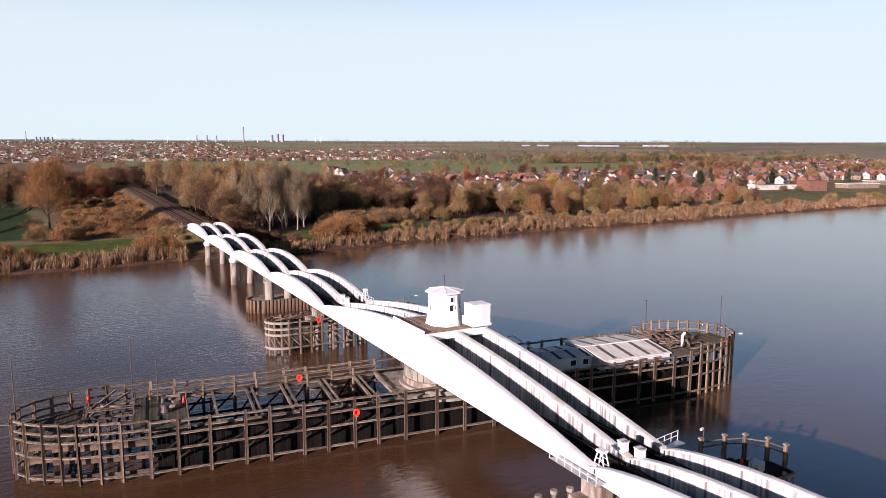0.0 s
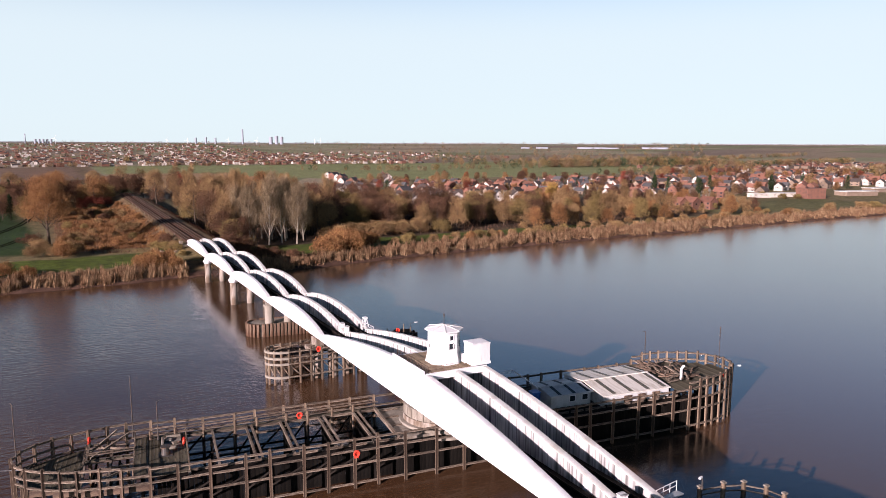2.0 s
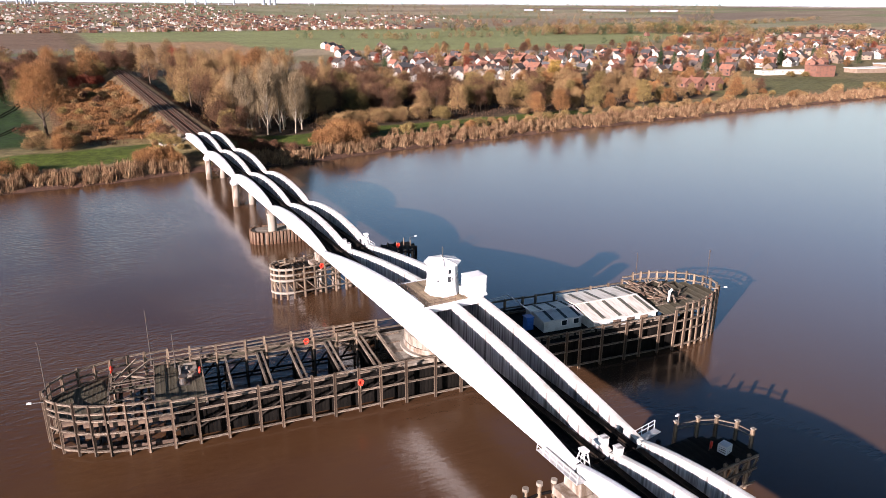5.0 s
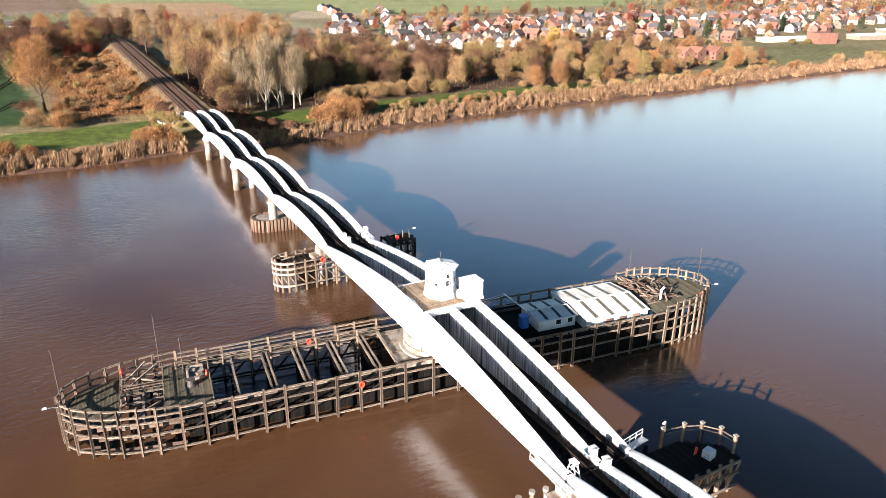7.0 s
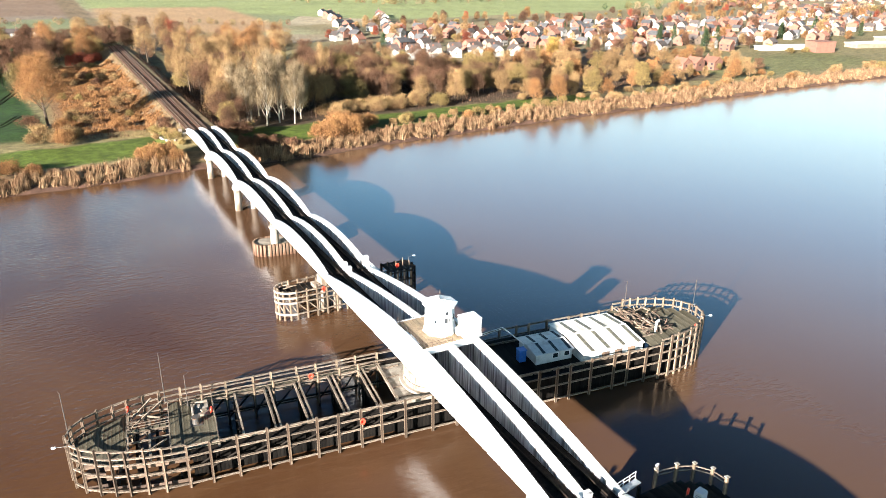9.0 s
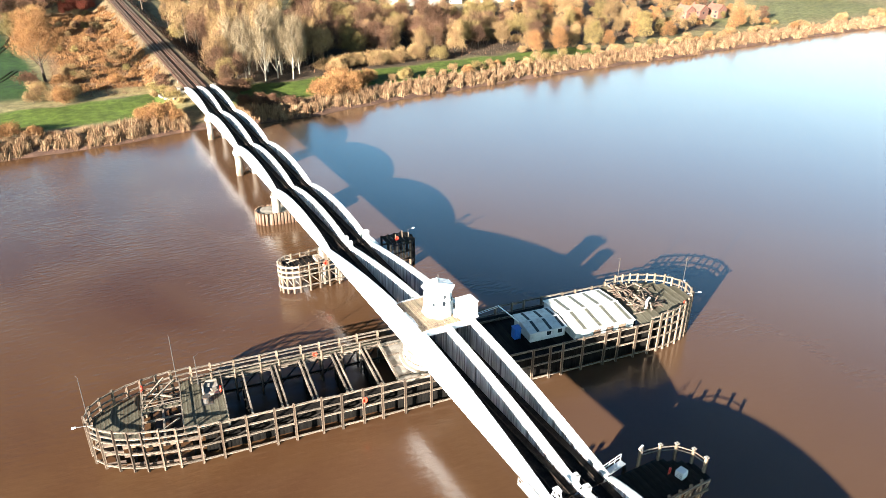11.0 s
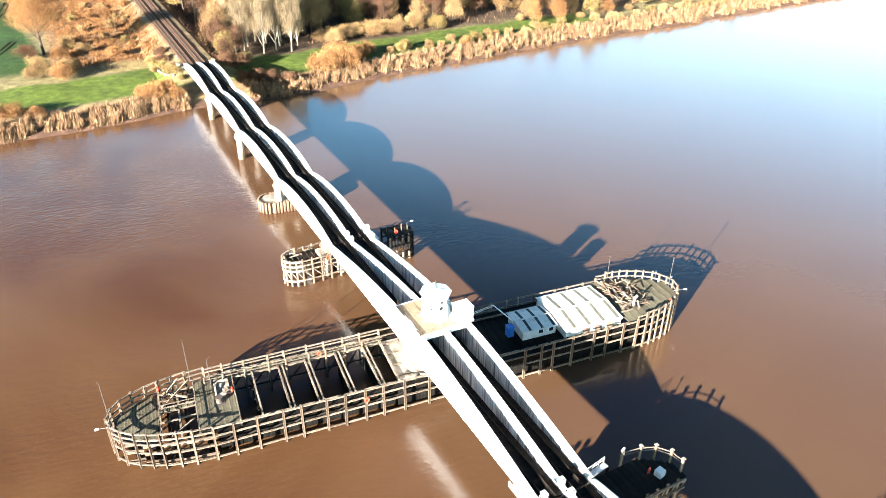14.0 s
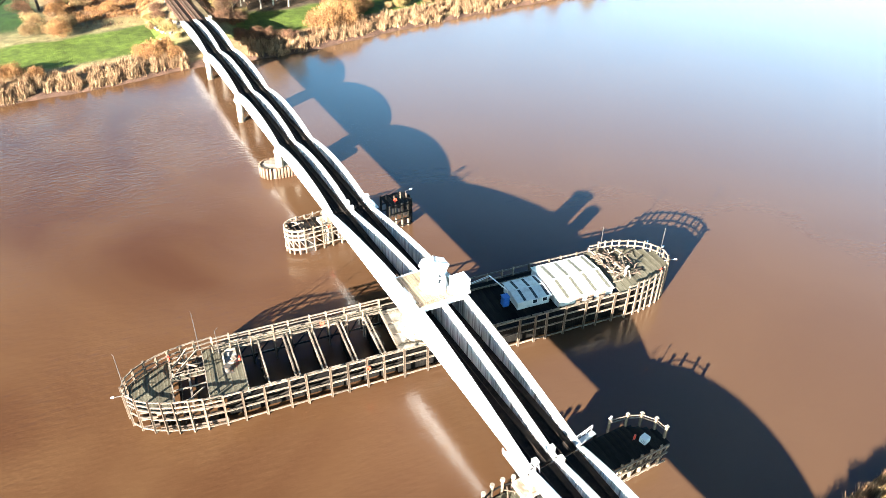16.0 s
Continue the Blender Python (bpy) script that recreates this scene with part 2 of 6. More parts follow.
def water_material():
    m = bpy.data.materials.new("silty_river_water")
    m.use_nodes = True
    n, l = m.node_tree.nodes, m.node_tree.links
    b = n["Principled BSDF"]
    b.inputs["Roughness"].default_value = 0.17
    b.inputs["IOR"].default_value = 1.45
    co = n.new("ShaderNodeTexCoord")
    silt = n.new("ShaderNodeTexNoise")
    silt.inputs["Scale"].default_value = 0.018
    silt.inputs["Detail"].default_value = 7
    silt.inputs["Distortion"].default_value = 1.2
    l.new(co.outputs["Object"], silt.inputs["Vector"])
    mx = n.new("ShaderNodeMix")
    mx.data_type = "RGBA"
    mx.inputs["A"].default_value = (*SILT_DARK, 1)
    mx.inputs["B"].default_value = (*SILT_LIGHT, 1)
    r = n.new("ShaderNodeMapRange")
    r.inputs["From Min"].default_value, r.inputs["From Max"].default_value = 0.35, 0.65
    l.new(silt.outputs["Fac"], r.inputs["Value"])
    l.new(r.outputs[0], mx.inputs["Factor"])
    mp = n.new("ShaderNodeMapping")
    mp.inputs["Rotation"].default_value = (0, 0, radians(25))
    mp.inputs["Scale"].default_value = (0.55, 1.5, 1)
    l.new(co.outputs["Object"], mp.inputs["Vector"])
    fine = n.new("ShaderNodeTexNoise")
    fine.inputs["Scale"].default_value = 0.9
    fine.inputs["Detail"].default_value = 4
    l.new(mp.outputs[0], fine.inputs["Vector"])
    patch = n.new("ShaderNodeTexNoise")
    patch.inputs["Scale"].default_value = 0.028
    patch.inputs["Detail"].default_value = 4
    l.new(co.outputs["Object"], patch.inputs["Vector"])
    pr = n.new("ShaderNodeMapRange")
    pr.inputs["From Min"].default_value, pr.inputs["From Max"].default_value = 0.4, 0.65
    pr.inputs["To Min"].default_value, pr.inputs["To Max"].default_value = 0.25, 0.9
    l.new(patch.outputs["Fac"], pr.inputs["Value"])
    # ruffled upstream, smooth downstream; specular ramp imitates the brighter sky reflection there
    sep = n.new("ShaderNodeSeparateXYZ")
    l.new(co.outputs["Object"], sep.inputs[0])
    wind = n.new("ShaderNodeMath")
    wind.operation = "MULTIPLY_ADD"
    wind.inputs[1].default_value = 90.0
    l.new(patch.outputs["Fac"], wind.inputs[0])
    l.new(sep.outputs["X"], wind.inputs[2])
    sheen = n.new("ShaderNodeMapRange")
    sheen.interpolation_type = "SMOOTHSTEP"
    sheen.inputs["From Min"].default_value, sheen.inputs["From Max"].default_value = -10.0, 95.0
    sheen.inputs["To Min"].default_value, sheen.inputs["To Max"].default_value = 0.3, 1.1
    l.new(wind.outputs[0], sheen.inputs["Value"])
    l.new(sheen.outputs[0], b.inputs["Specular IOR Level"])
    # paler base colour downstream stands for the brighter sky light on the water
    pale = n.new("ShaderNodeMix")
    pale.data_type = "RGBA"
    pale.inputs["B"].default_value = (*SKYLIT_SILT, 1)
    skylit_mix = n.new("ShaderNodeMapRange")
    skylit_mix.inputs["From Min"].default_value, skylit_mix.inputs["From Max"].default_value = 0.3, 1.1
    skylit_mix.inputs["To Min"].default_value, skylit_mix.inputs["To Max"].default_value = 0.0, 0.72
    l.new(sheen.outputs[0], skylit_mix.inputs["Value"])
    l.new(skylit_mix.outputs[0], pale.inputs["Factor"])
    l.new(mx.outputs["Result"], pale.inputs["A"])
    l.new(pale.outputs["Result"], b.inputs["Base Color"])
    bp = n.new("ShaderNodeBump")
    bp.inputs["Distance"].default_value = 0.13
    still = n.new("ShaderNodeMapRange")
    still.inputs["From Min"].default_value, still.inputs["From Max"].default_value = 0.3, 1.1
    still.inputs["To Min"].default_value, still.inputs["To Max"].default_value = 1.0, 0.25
    l.new(sheen.outputs[0], still.inputs["Value"])
    ruffle = n.new("ShaderNodeMath")
    ruffle.operation = "MULTIPLY"
    l.new(pr.outputs[0], ruffle.inputs[0])
    l.new(still.outputs[0], ruffle.inputs[1])
    l.new(ruffle.outputs[0], bp.inputs["Strength"])
    l.new(fine.outputs["Fac"], bp.inputs["Height"])
    l.new(bp.outputs[0], b.inputs["Normal"])
    return m


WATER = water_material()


# ---- mesh helpers ----
def box(bm, c, s, yaw=0.0):
    """A box of size s round c, turned by yaw degrees about z."""
    ca, sa = math.cos(radians(yaw)), math.sin(radians(yaw))
    v = []
    for dz in (-0.5, 0.5):
        for dx, dy in ((-0.5, -0.5), (0.5, -0.5), (0.5, 0.5), (-0.5, 0.5)):
            x, y = dx * s[0], dy * s[1]
            v.append(bm.verts.new((c[0] + x * ca - y * sa, c[1] + x * sa + y * ca, c[2] + dz * s[2])))
    for f in ((0, 3, 2, 1), (4, 5, 6, 7), (0, 1, 5, 4), (1, 2, 6, 5), (2, 3, 7, 6), (3, 0, 4, 7)):
        bm.faces.new([v[i] for i in f])


def tube(bm, a, b, r0, r1=None, sides=8, caps=True):
    """A round bar from a to b."""
    a, b = Vector(a), Vector(b)
    r1 = r0 if r1 is None else r1
    way = (b - a).normalized()
    side = way.orthogonal().normalized()
    up = way.cross(side)
    rings = []
    for p, r in ((a, r0), (b, r1)):
        rings.append([bm.verts.new(p + r * (math.cos(k * math.tau / sides) * side + math.sin(k * math.tau / sides) * up)) for k in range(sides)])
    for k in range(sides):
        bm.faces.new((rings[0][k], rings[0][(k + 1) % sides], rings[1][(k + 1) % sides], rings[1][k]))
    if caps:
        bm.faces.new(rings[0][::-1])
        bm.faces.new(rings[1])


def beam(bm, a, b, w, h):
    """A squared bar from a to b, w wide and h high."""
    a, b = Vector(a), Vector(b)
    way = (b - a).normalized()
    side = way.cross(Vector((0, 0, 1)))
    side = (side if side.length > 1e-3 else Vector((1, 0, 0))).normalized()
    up = side.cross(way)
    v = [bm.verts.new(p + side * (sx * w / 2) + up * (sz * h / 2)) for p in (a, b) for sx, sz in ((-1, -1), (1, -1), (1, 1), (-1, 1))]
    for f in ((3, 2, 1, 0), (4, 5, 6, 7), (0, 1, 5, 4), (1, 2, 6, 5), (2, 3, 7, 6), (3, 0, 4, 7)):
        bm.faces.new([v[i] for i in f])


def sheet(bm, points):
    bm.faces.new([bm.verts.new(p) for p in points])


def slab(bm, outline, z0, z1):
    """A flat plate over an outline given anticlockwise."""
    low = [bm.verts.new((x, y, z0)) for x, y in outline]
    top = [bm.verts.new((x, y, z1)) for x, y in outline]
    bm.faces.new(low[::-1])
    bm.faces.new(top)
    for k in range(len(outline)):
        j = (k + 1) % len(outline)
        bm.faces.new((low[k], low[j], top[j], top[k]))


def mesh_of(bm, name, mat, smooth=False):
    me = bpy.data.meshes.new(name)
    bmesh.ops.recalc_face_normals(bm, faces=bm.faces[:])
    bm.to_mesh(me)
    bm.free()
    me.materials.append(mat)
    if smooth:
        for p in me.polygons:
            p.use_smooth = True
    return me


def part(name, bm, mat, parent=None, label="", smooth=False):
    ob = new(name, mesh_of(bm, name, mat, smooth))
    if parent:
        ob.parent = parent
    if label:
        ob["label"] = label
    return ob


def placed(name, me, parent, m, label=""):
    """One more object on a mesh that others share."""
    ob = new(name, me)
    ob.parent = parent
    ob.matrix_basis = m
    if label:
        ob["label"] = label
    return ob


def thing(name, m, label, category, group="", kind=""):
    ob = new(name)
    ob.empty_display_size = 0.5
    ob.matrix_basis = m
    return tagged(ob, label, category, group, kind)


def unit_box(name, mat):
    """A box one long in each direction, from 0 to 1 along x, on its own middle line."""
    bm = bmesh.new()
    box(bm, (0.5, 0, 0), (1, 1, 1))
    return mesh_of(bm, name, mat)


def between(a, b, w, h):
    """The pose that stretches unit_box from a to b."""
    a, b = Vector(a), Vector(b)
    way = b - a
    x = way.normalized()
    y = Vector((0, 0, 1)).cross(x)
    y = (y if y.length > 1e-3 else Vector((0, 1, 0))).normalized()
    z = x.cross(y)
    m = Matrix(((x[0] * way.length, y[0] * w, z[0] * h, a[0]), (x[1] * way.length, y[1] * w, z[1] * h, a[1]),
                (x[2] * way.length, y[2] * w, z[2] * h, a[2]), (0, 0, 0, 1)))
    return m


# ---- river and land ----
BANK_X = [-5000, -300, -120, -63, -48, -33, -15, -5, 20, 33, 53, 83, 123, 154, 188, 223, 265, 317, 405, 700, 1500, 5000]
BANK_Y = [-400, 118, 147, 149.5, 150, 150.5, 154, 155, 153, 153, 157, 160.5, 164, 166, 168, 168, 171.5, 175, 177, 188, 260, 700]
WATER_Z = 0.4


def bank(x):
    """Where the water meets the far bank."""
    return np.interp(x, BANK_X, BANK_Y) + 0.3 * np.sin(np.asarray(x) * 0.31) + 0.2 * np.sin(np.asarray(x) * 0.83)


def near_bank(x):
    """Where the water meets the near bank, which juts out downstream of the bridge."""
    x = np.asarray(x, dtype=float)
    return np.interp(x, [-120, -20, 15, 27, 36, 60, 120], [-62, -63, -61, -60, -57.0, -57.6, -60]) + 0.35 * np.sin(x * 0.47) + 0.2 * np.sin(x * 1.3)


def smooth_step(a, b, v):
    k = np.clip((v - a) / (b - a), 0, 1)
    return k * k * (3 - 2 * k)


def waves(x, y, s):
    """A cheap rolling pattern between -1 and 1."""
    return (np.sin(x / s + 1.7 * np.sin(y / s * 0.7)) + np.sin(y / s * 1.3 + 1.3 * np.sin(x / s * 0.9 + 2)) + np.sin((x + y) / s * 2.1)) / 3


def land_height(x, y):
    d = y - bank(x)
    h = np.interp(d, [-60, -12, 0, 2, 5, 10, 16, 60], [-4, -2.2, 0.0, 1.0, 1.7, 2.4, 2.9, 3.1])
    n = near_bank(x) - y
    h = np.maximum(h, np.interp(n, [-40, -8, 0, 4, 9], [-4, -2, 0.0, 1.8, 3.0]))
    h = h + 0.25 * waves(x, y, 9.0) * smooth_step(12, 25, d) + 0.8 * waves(x, y, 60.0) * smooth_step(60, 200, d)
    h = h + 48.0 * smooth_step(1900, 4900, np.hypot(x, y)) * (y > 0)
    # the railway's embankment, beyond the last span and before the first
    top = 8.0
    side = np.clip((np.abs(x - 0.2) - 5.6) / 9.0, 0, 1)
    for along in (smooth_step(174, 181, y) * (1 - smooth_step(455, 540, y)), smooth_step(68, 76, -y)):
        h = np.maximum(h, (top + 0.15 * waves(x, y, 4.0)) * (1 - side) * along + h * side * along + h * (1 - along))
    return h


def steps(*runs):
    out = []
    for a, b, s in runs:
        out += list(np.arange(a, b, s))
    return np.array(out)


def land():
    xs = np.concatenate([-np.geomspace(4900, 210, 34), steps((-200, -60, 5), (-60, -16, 2), (-16, 16, 0.8), (16, 130, 2), (130, 340, 3), (340, 700, 8)), np.geomspace(710, 4900, 40)])
    ys = np.concatenate([-np.geomspace(4900, 150, 24), steps((-140, -80, 6), (-80, -52, 1.5), (-50, 110, 20), (116, 144, 3), (145, 215, 1.0), (216, 320, 2.5), (320, 760, 6), (760, 1600, 18)), np.geomspace(1620, 4900, 50)])
    X, Y = np.meshgrid(xs, ys)
    Z = land_height(X, Y)
    w = len(xs)
    idx = np.arange(len(ys) * w).reshape(len(ys), w)
    quads = np.stack([idx[:-1, :-1], idx[:-1, 1:], idx[1:, 1:], idx[1:, :-1]], -1).reshape(-1, 4)
    me = bpy.data.meshes.new("ground")
    me.from_pydata(np.stack([X, Y, Z], -1).reshape(-1, 3).tolist(), [], quads.tolist())
    # what grows where
    x, y = X.ravel(), Y.ravel()
    d = y - bank(x)
    col = np.zeros((len(x), 4))
    col[:] = (0.17, 0.14, 0.065, 1)

    def lay(colour, mask):
        col[:, :3] = col[:, :3] * (1 - mask[:, None]) + np.array(colour) * mask[:, None]

    wob = 3.0 * waves(x, y, 7.0) + 1.5 * waves(x, y, 2.6)
    # patchwork of far fields, their tints paled to stand for distance haze
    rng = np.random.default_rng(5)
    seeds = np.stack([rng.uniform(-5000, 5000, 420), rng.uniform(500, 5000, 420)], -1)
    hazed_tints = np.array([(0.22, 0.22, 0.12), (0.24, 0.19, 0.125), (0.17, 0.18, 0.09), (0.30, 0.245, 0.16), (0.19, 0.145, 0.105), (0.25, 0.23, 0.14)])[rng.integers(0, 6, 420)]
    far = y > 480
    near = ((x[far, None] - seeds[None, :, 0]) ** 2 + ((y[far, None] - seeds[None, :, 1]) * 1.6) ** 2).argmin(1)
    col[far, :3] = hazed_tints[near]
    band = lambda v, a, b, soft: smooth_step(a - soft, a + soft, v) * (1 - smooth_step(b - soft, b + soft, v))
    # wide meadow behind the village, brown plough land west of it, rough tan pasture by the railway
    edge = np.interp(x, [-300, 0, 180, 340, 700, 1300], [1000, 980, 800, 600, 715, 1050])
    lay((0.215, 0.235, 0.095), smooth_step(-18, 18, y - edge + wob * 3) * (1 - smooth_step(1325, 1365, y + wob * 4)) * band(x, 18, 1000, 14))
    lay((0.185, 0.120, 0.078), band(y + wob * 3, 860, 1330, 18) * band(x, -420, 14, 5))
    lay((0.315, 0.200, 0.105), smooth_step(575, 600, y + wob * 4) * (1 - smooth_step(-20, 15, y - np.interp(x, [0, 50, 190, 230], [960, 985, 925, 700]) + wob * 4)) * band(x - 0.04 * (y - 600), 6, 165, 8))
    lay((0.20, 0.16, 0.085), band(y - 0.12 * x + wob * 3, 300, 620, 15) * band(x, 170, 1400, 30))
    # woodland floor and scrub
    lay((0.065, 0.045, 0.028), band(d + wob, 38, 170, 6) * band(x, -6, 330, 8))
    lay((0.26, 0.15, 0.07), band(y + wob, 207, 420, 4) * band(x, -46, -6, 4))
    # ploughed green field with wheel tracks, and mown strips by the river
    field = band(y, 212, 545, 5) * band(x + 0.10 * (y - 215), -400, -47, 2)
    lay((0.024, 0.050, 0.009), field)
    lay((0.24, 0.18, 0.075), band(y + 0.5 * wob, 200, 213, 1.5) * band(x, -46, -8, 2))
    lay((0.076, 0.104, 0.014), band(d + 0.5 * wob, 19, 46, 1.5) * band(x, -300, -9, 3))
    lay((0.068, 0.096, 0.014), band(d + 0.5 * wob + 0.05 * (x - 30), 16, 42, 2) * band(x, 9, 190, 6))
    lay((0.13, 0.125, 0.05), band(d + wob, 30, 90, 8) * band(x, 300, 460, 12))
    lay((0.24, 0.15, 0.075), band(d + 0.5 * wob, 6, 17, 2))
    lay((0.085, 0.048, 0.033), 1 - smooth_step(3.0, 6.0, d + 0.5 * wob))
    emb = (1 - smooth_step(9, 15, np.abs(x - 0.2))) * smooth_step(172, 180, y)
    lay((0.15, 0.105, 0.055), emb * 0.8)
    lay((0.21, 0.15, 0.07), smooth_step(3, 8, -y - 58) * (y < 0))
    col[:, :3] *= (1 + 0.13 * waves(x, y, 5.0) + 0.12 * waves(x, y, 1.7) + 0.10 * waves(x, y, 34.0))[:, None]
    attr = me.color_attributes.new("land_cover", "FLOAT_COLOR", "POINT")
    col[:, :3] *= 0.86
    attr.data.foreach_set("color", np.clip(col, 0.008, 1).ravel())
    m = bpy.data.materials.new("fields_and_mud")
    m.use_nodes = True
    n, l = m.node_tree.nodes, m.node_tree.links
    a = n.new("ShaderNodeAttribute")
    a.attribute_name = "land_cover"
    co = n.new("ShaderNodeTexCoord")
    tone = None
    for s, k in ((0.35, 0.35), (2.4, 0.35)):
        t = n.new("ShaderNodeTexNoise")
        t.inputs["Scale"].default_value = s
        t.inputs["Detail"].default_value = 5
        l.new(co.outputs["Object"], t.inputs["Vector"])
        r = n.new("ShaderNodeMapRange")
        r.inputs["From Min"].default_value, r.inputs["From Max"].default_value = 0.3, 0.7
        r.inputs["To Min"].default_value, r.inputs["To Max"].default_value = 1 - k, 1 + k
        l.new(t.outputs["Fac"], r.inputs["Value"])
        sc = n.new("ShaderNodeVectorMath")
        sc.operation = "SCALE"
        l.new(tone.outputs[0] if tone else a.outputs["Color"], sc.inputs[0])
        l.new(r.outputs[0], sc.inputs["Scale"])
        tone = sc
    b = n["Principled BSDF"]
    b.inputs["Roughness"].default_value = 0.9
    b.inputs["Specular IOR Level"].default_value = 0.15
    l.new(tone.outputs[0], b.inputs["Base Color"])
    bp = n.new("ShaderNodeBump")
    bp.inputs["Strength"].default_value, bp.inputs["Distance"].default_value = 0.8, 0.25
    l.new(t.outputs["Fac"], bp.inputs["Height"])
    l.new(bp.outputs[0], b.inputs["Normal"])
    me.materials.append(m)
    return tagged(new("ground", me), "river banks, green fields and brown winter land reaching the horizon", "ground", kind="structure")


land()

wbm = bmesh.new()
river_x = [-4900, -1500, -600, -300, -150, -60, 0, 60, 150, 300, 500, 900, 1600, 3000, 4900]
for a, b in zip(river_x[:-1], river_x[1:]):
    sheet(wbm, [(a, -130, WATER_Z), (b, -130, WATER_Z), (b, float(bank(b)) + 14, WATER_Z), (a, float(bank(a)) + 14, WATER_Z)])
bmesh.ops.remove_doubles(wbm, verts=wbm.verts[:], dist=0.01)
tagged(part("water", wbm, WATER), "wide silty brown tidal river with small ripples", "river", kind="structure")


# ---- the bridge ----
GAP = 4.3                        # from girder to girder
MID = -0.95                      # the middle girder's line
PIERX = -0.5                     # the middle of the timber works at the rest piers
LINES = (MID - GAP, MID, MID + GAP)
SOFFIT = 7.9
SWING = 36.8                     # half the swing span
TURN_Y = 0.5                     # where it turns
SPAN = 35.45                     # a fixed span


def fixed_top(k):
    return 9.0 + 2.1 * max(0.0, 1 - (2 * k - 1) ** 2) ** 0.85


def swing_top(y):
    return 13.35 - 4.4 * (abs(y - TURN_Y) / SWING) ** 1.65


def girder_mesh(name, y0, y1, top, mat, outer, inner_side=(1, -1)):
    """A hog-backed plate girder along y: web, flanges, and stiffeners on the sides named."""
    bm = bmesh.new()
    n = max(12, int((y1 - y0) / 1.5))
    ys = [y0 + (y1 - y0) * k / n for k in range(n + 1)]
    zs = [top(y) for y in ys]
    ends = []
    for s in (-1, 1):
        line = []
        for k, y in enumerate(ys):
            if s in inner_side and 0 < k < n:
                d = 0.24 if k % 4 == 0 else 0.18
                line += [(y - 0.04, 0.10), (y - 0.04, d), (y + 0.04, d), (y + 0.04, 0.10)]
            else:
                line.append((y, 0.10))
        rows = [(bm.verts.new((s * off, y, SOFFIT + 0.05)), bm.verts.new((s * off, y, top(y) - 0.05))) for y, off in line]
        for p, q in zip(rows[:-1], rows[1:]):
            bm.faces.new((p[0], p[1], q[1], q[0]))
        ends.append((rows[0], rows[-1]))
    for a, b in zip(*ends):
        bm.faces.new((a[0], a[1], b[1], b[0]))
    return mesh_of(bm, name, mat)


def flange_mesh(name, y0, y1, top, mat, half=0.42):
    """The plate along a girder's upper or lower edge, with a rivetted cover strip."""
    bm = bmesh.new()
    n = max(12, int((y1 - y0) / 1.5))
    for w, up, thick in ((half, 0.0, 0.10), (half * 0.62, 0.035, 0.035)):
        rows = []
        for k in range(n + 1):
            y = y0 + (y1 - y0) * k / n
            z = top(y) + up
            rows.append([bm.verts.new((sx * w, y, z - dz)) for sx, dz in ((-1, thick), (1, thick), (1, 0), (-1, 0))])
        for p, q in zip(rows[:-1], rows[1:]):
            for k in range(4):
                bm.faces.new((p[k], p[(k + 1) % 4], q[(k + 1) % 4], q[k]))
        bm.faces.new(rows[0])
        bm.faces.new(rows[-1][::-1])
    return mesh_of(bm, name, mat)


def deck_mesh(y0, y1):
    """Cross girders and the near-black floor between the main girders."""
    bm = bmesh.new()
    for c in (MID - GAP / 2, MID + GAP / 2):
        box(bm, (c, (y0 + y1) / 2, SOFFIT + 0.40), (GAP - 0.6, y1 - y0 - 0.1, 0.16))
        n = int((y1 - y0) / 3)
        for k in range(n + 1):
            box(bm, (c, y0 + 0.25 + (y1 - y0 - 0.5) * k / n, SOFFIT + 0.18), (GAP - 0.5, 0.25, 0.30))
    return mesh_of(bm, "deck", DECKBLACK)


def track_parts(owner, y0, y1, z):
    """Rails and longitudinal timbers of both lines, as parts of a span."""
    for c in (MID - GAP / 2, MID + GAP / 2):
        for s in (-0.75, 0.75):
            bm = bmesh.new()
            box(bm, (c + s, (y0 + y1) / 2, z + 0.08), (0.36, y1 - y0 - 0.12, 0.16))
            part("rail_timber", bm, DECKBLACK, owner)
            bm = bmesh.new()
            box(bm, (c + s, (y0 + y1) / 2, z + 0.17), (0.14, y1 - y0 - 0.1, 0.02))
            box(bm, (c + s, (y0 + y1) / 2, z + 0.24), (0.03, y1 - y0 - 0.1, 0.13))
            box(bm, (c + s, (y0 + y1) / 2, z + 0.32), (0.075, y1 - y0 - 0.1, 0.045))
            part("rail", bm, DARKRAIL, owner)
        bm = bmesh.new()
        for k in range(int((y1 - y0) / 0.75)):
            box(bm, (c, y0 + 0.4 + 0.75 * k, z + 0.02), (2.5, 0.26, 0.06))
        part("cross_timber", bm, DECKBLACK, owner)["kind"] = "stuff"


def build_span(name, y0, y1, top, label):
    owner = thing(name, pose(0, 0, 0), label, "bridge span", "fixed spans" if name == "fixed_span" else "")
    for x, sides, mat in zip(LINES, ((1,), (1, -1), (1, -1)), (WHITE, GRIMY, GRIMY)):
        me = girder_mesh("girder", y0, y1, top, mat, x, sides)
        web = placed("girder", me, owner, pose(x, 0, 0), "white hog-backed plate girder")
        placed("top_flange", flange_mesh("top_flange", y0, y1, top, CAP if mat is GRIMY else WHITE), web, pose(0, 0, 0))
        placed("bottom_flange", flange_mesh("bottom_flange", y0, y1, lambda y: SOFFIT + 0.10, mat), web, pose(0, 0, 0))
    placed("deck", deck_mesh(y0, y1), owner, pose(0, 0, 0), "near-black deck")
    track_parts(owner, y0, y1, SOFFIT + 0.50)
    return owner


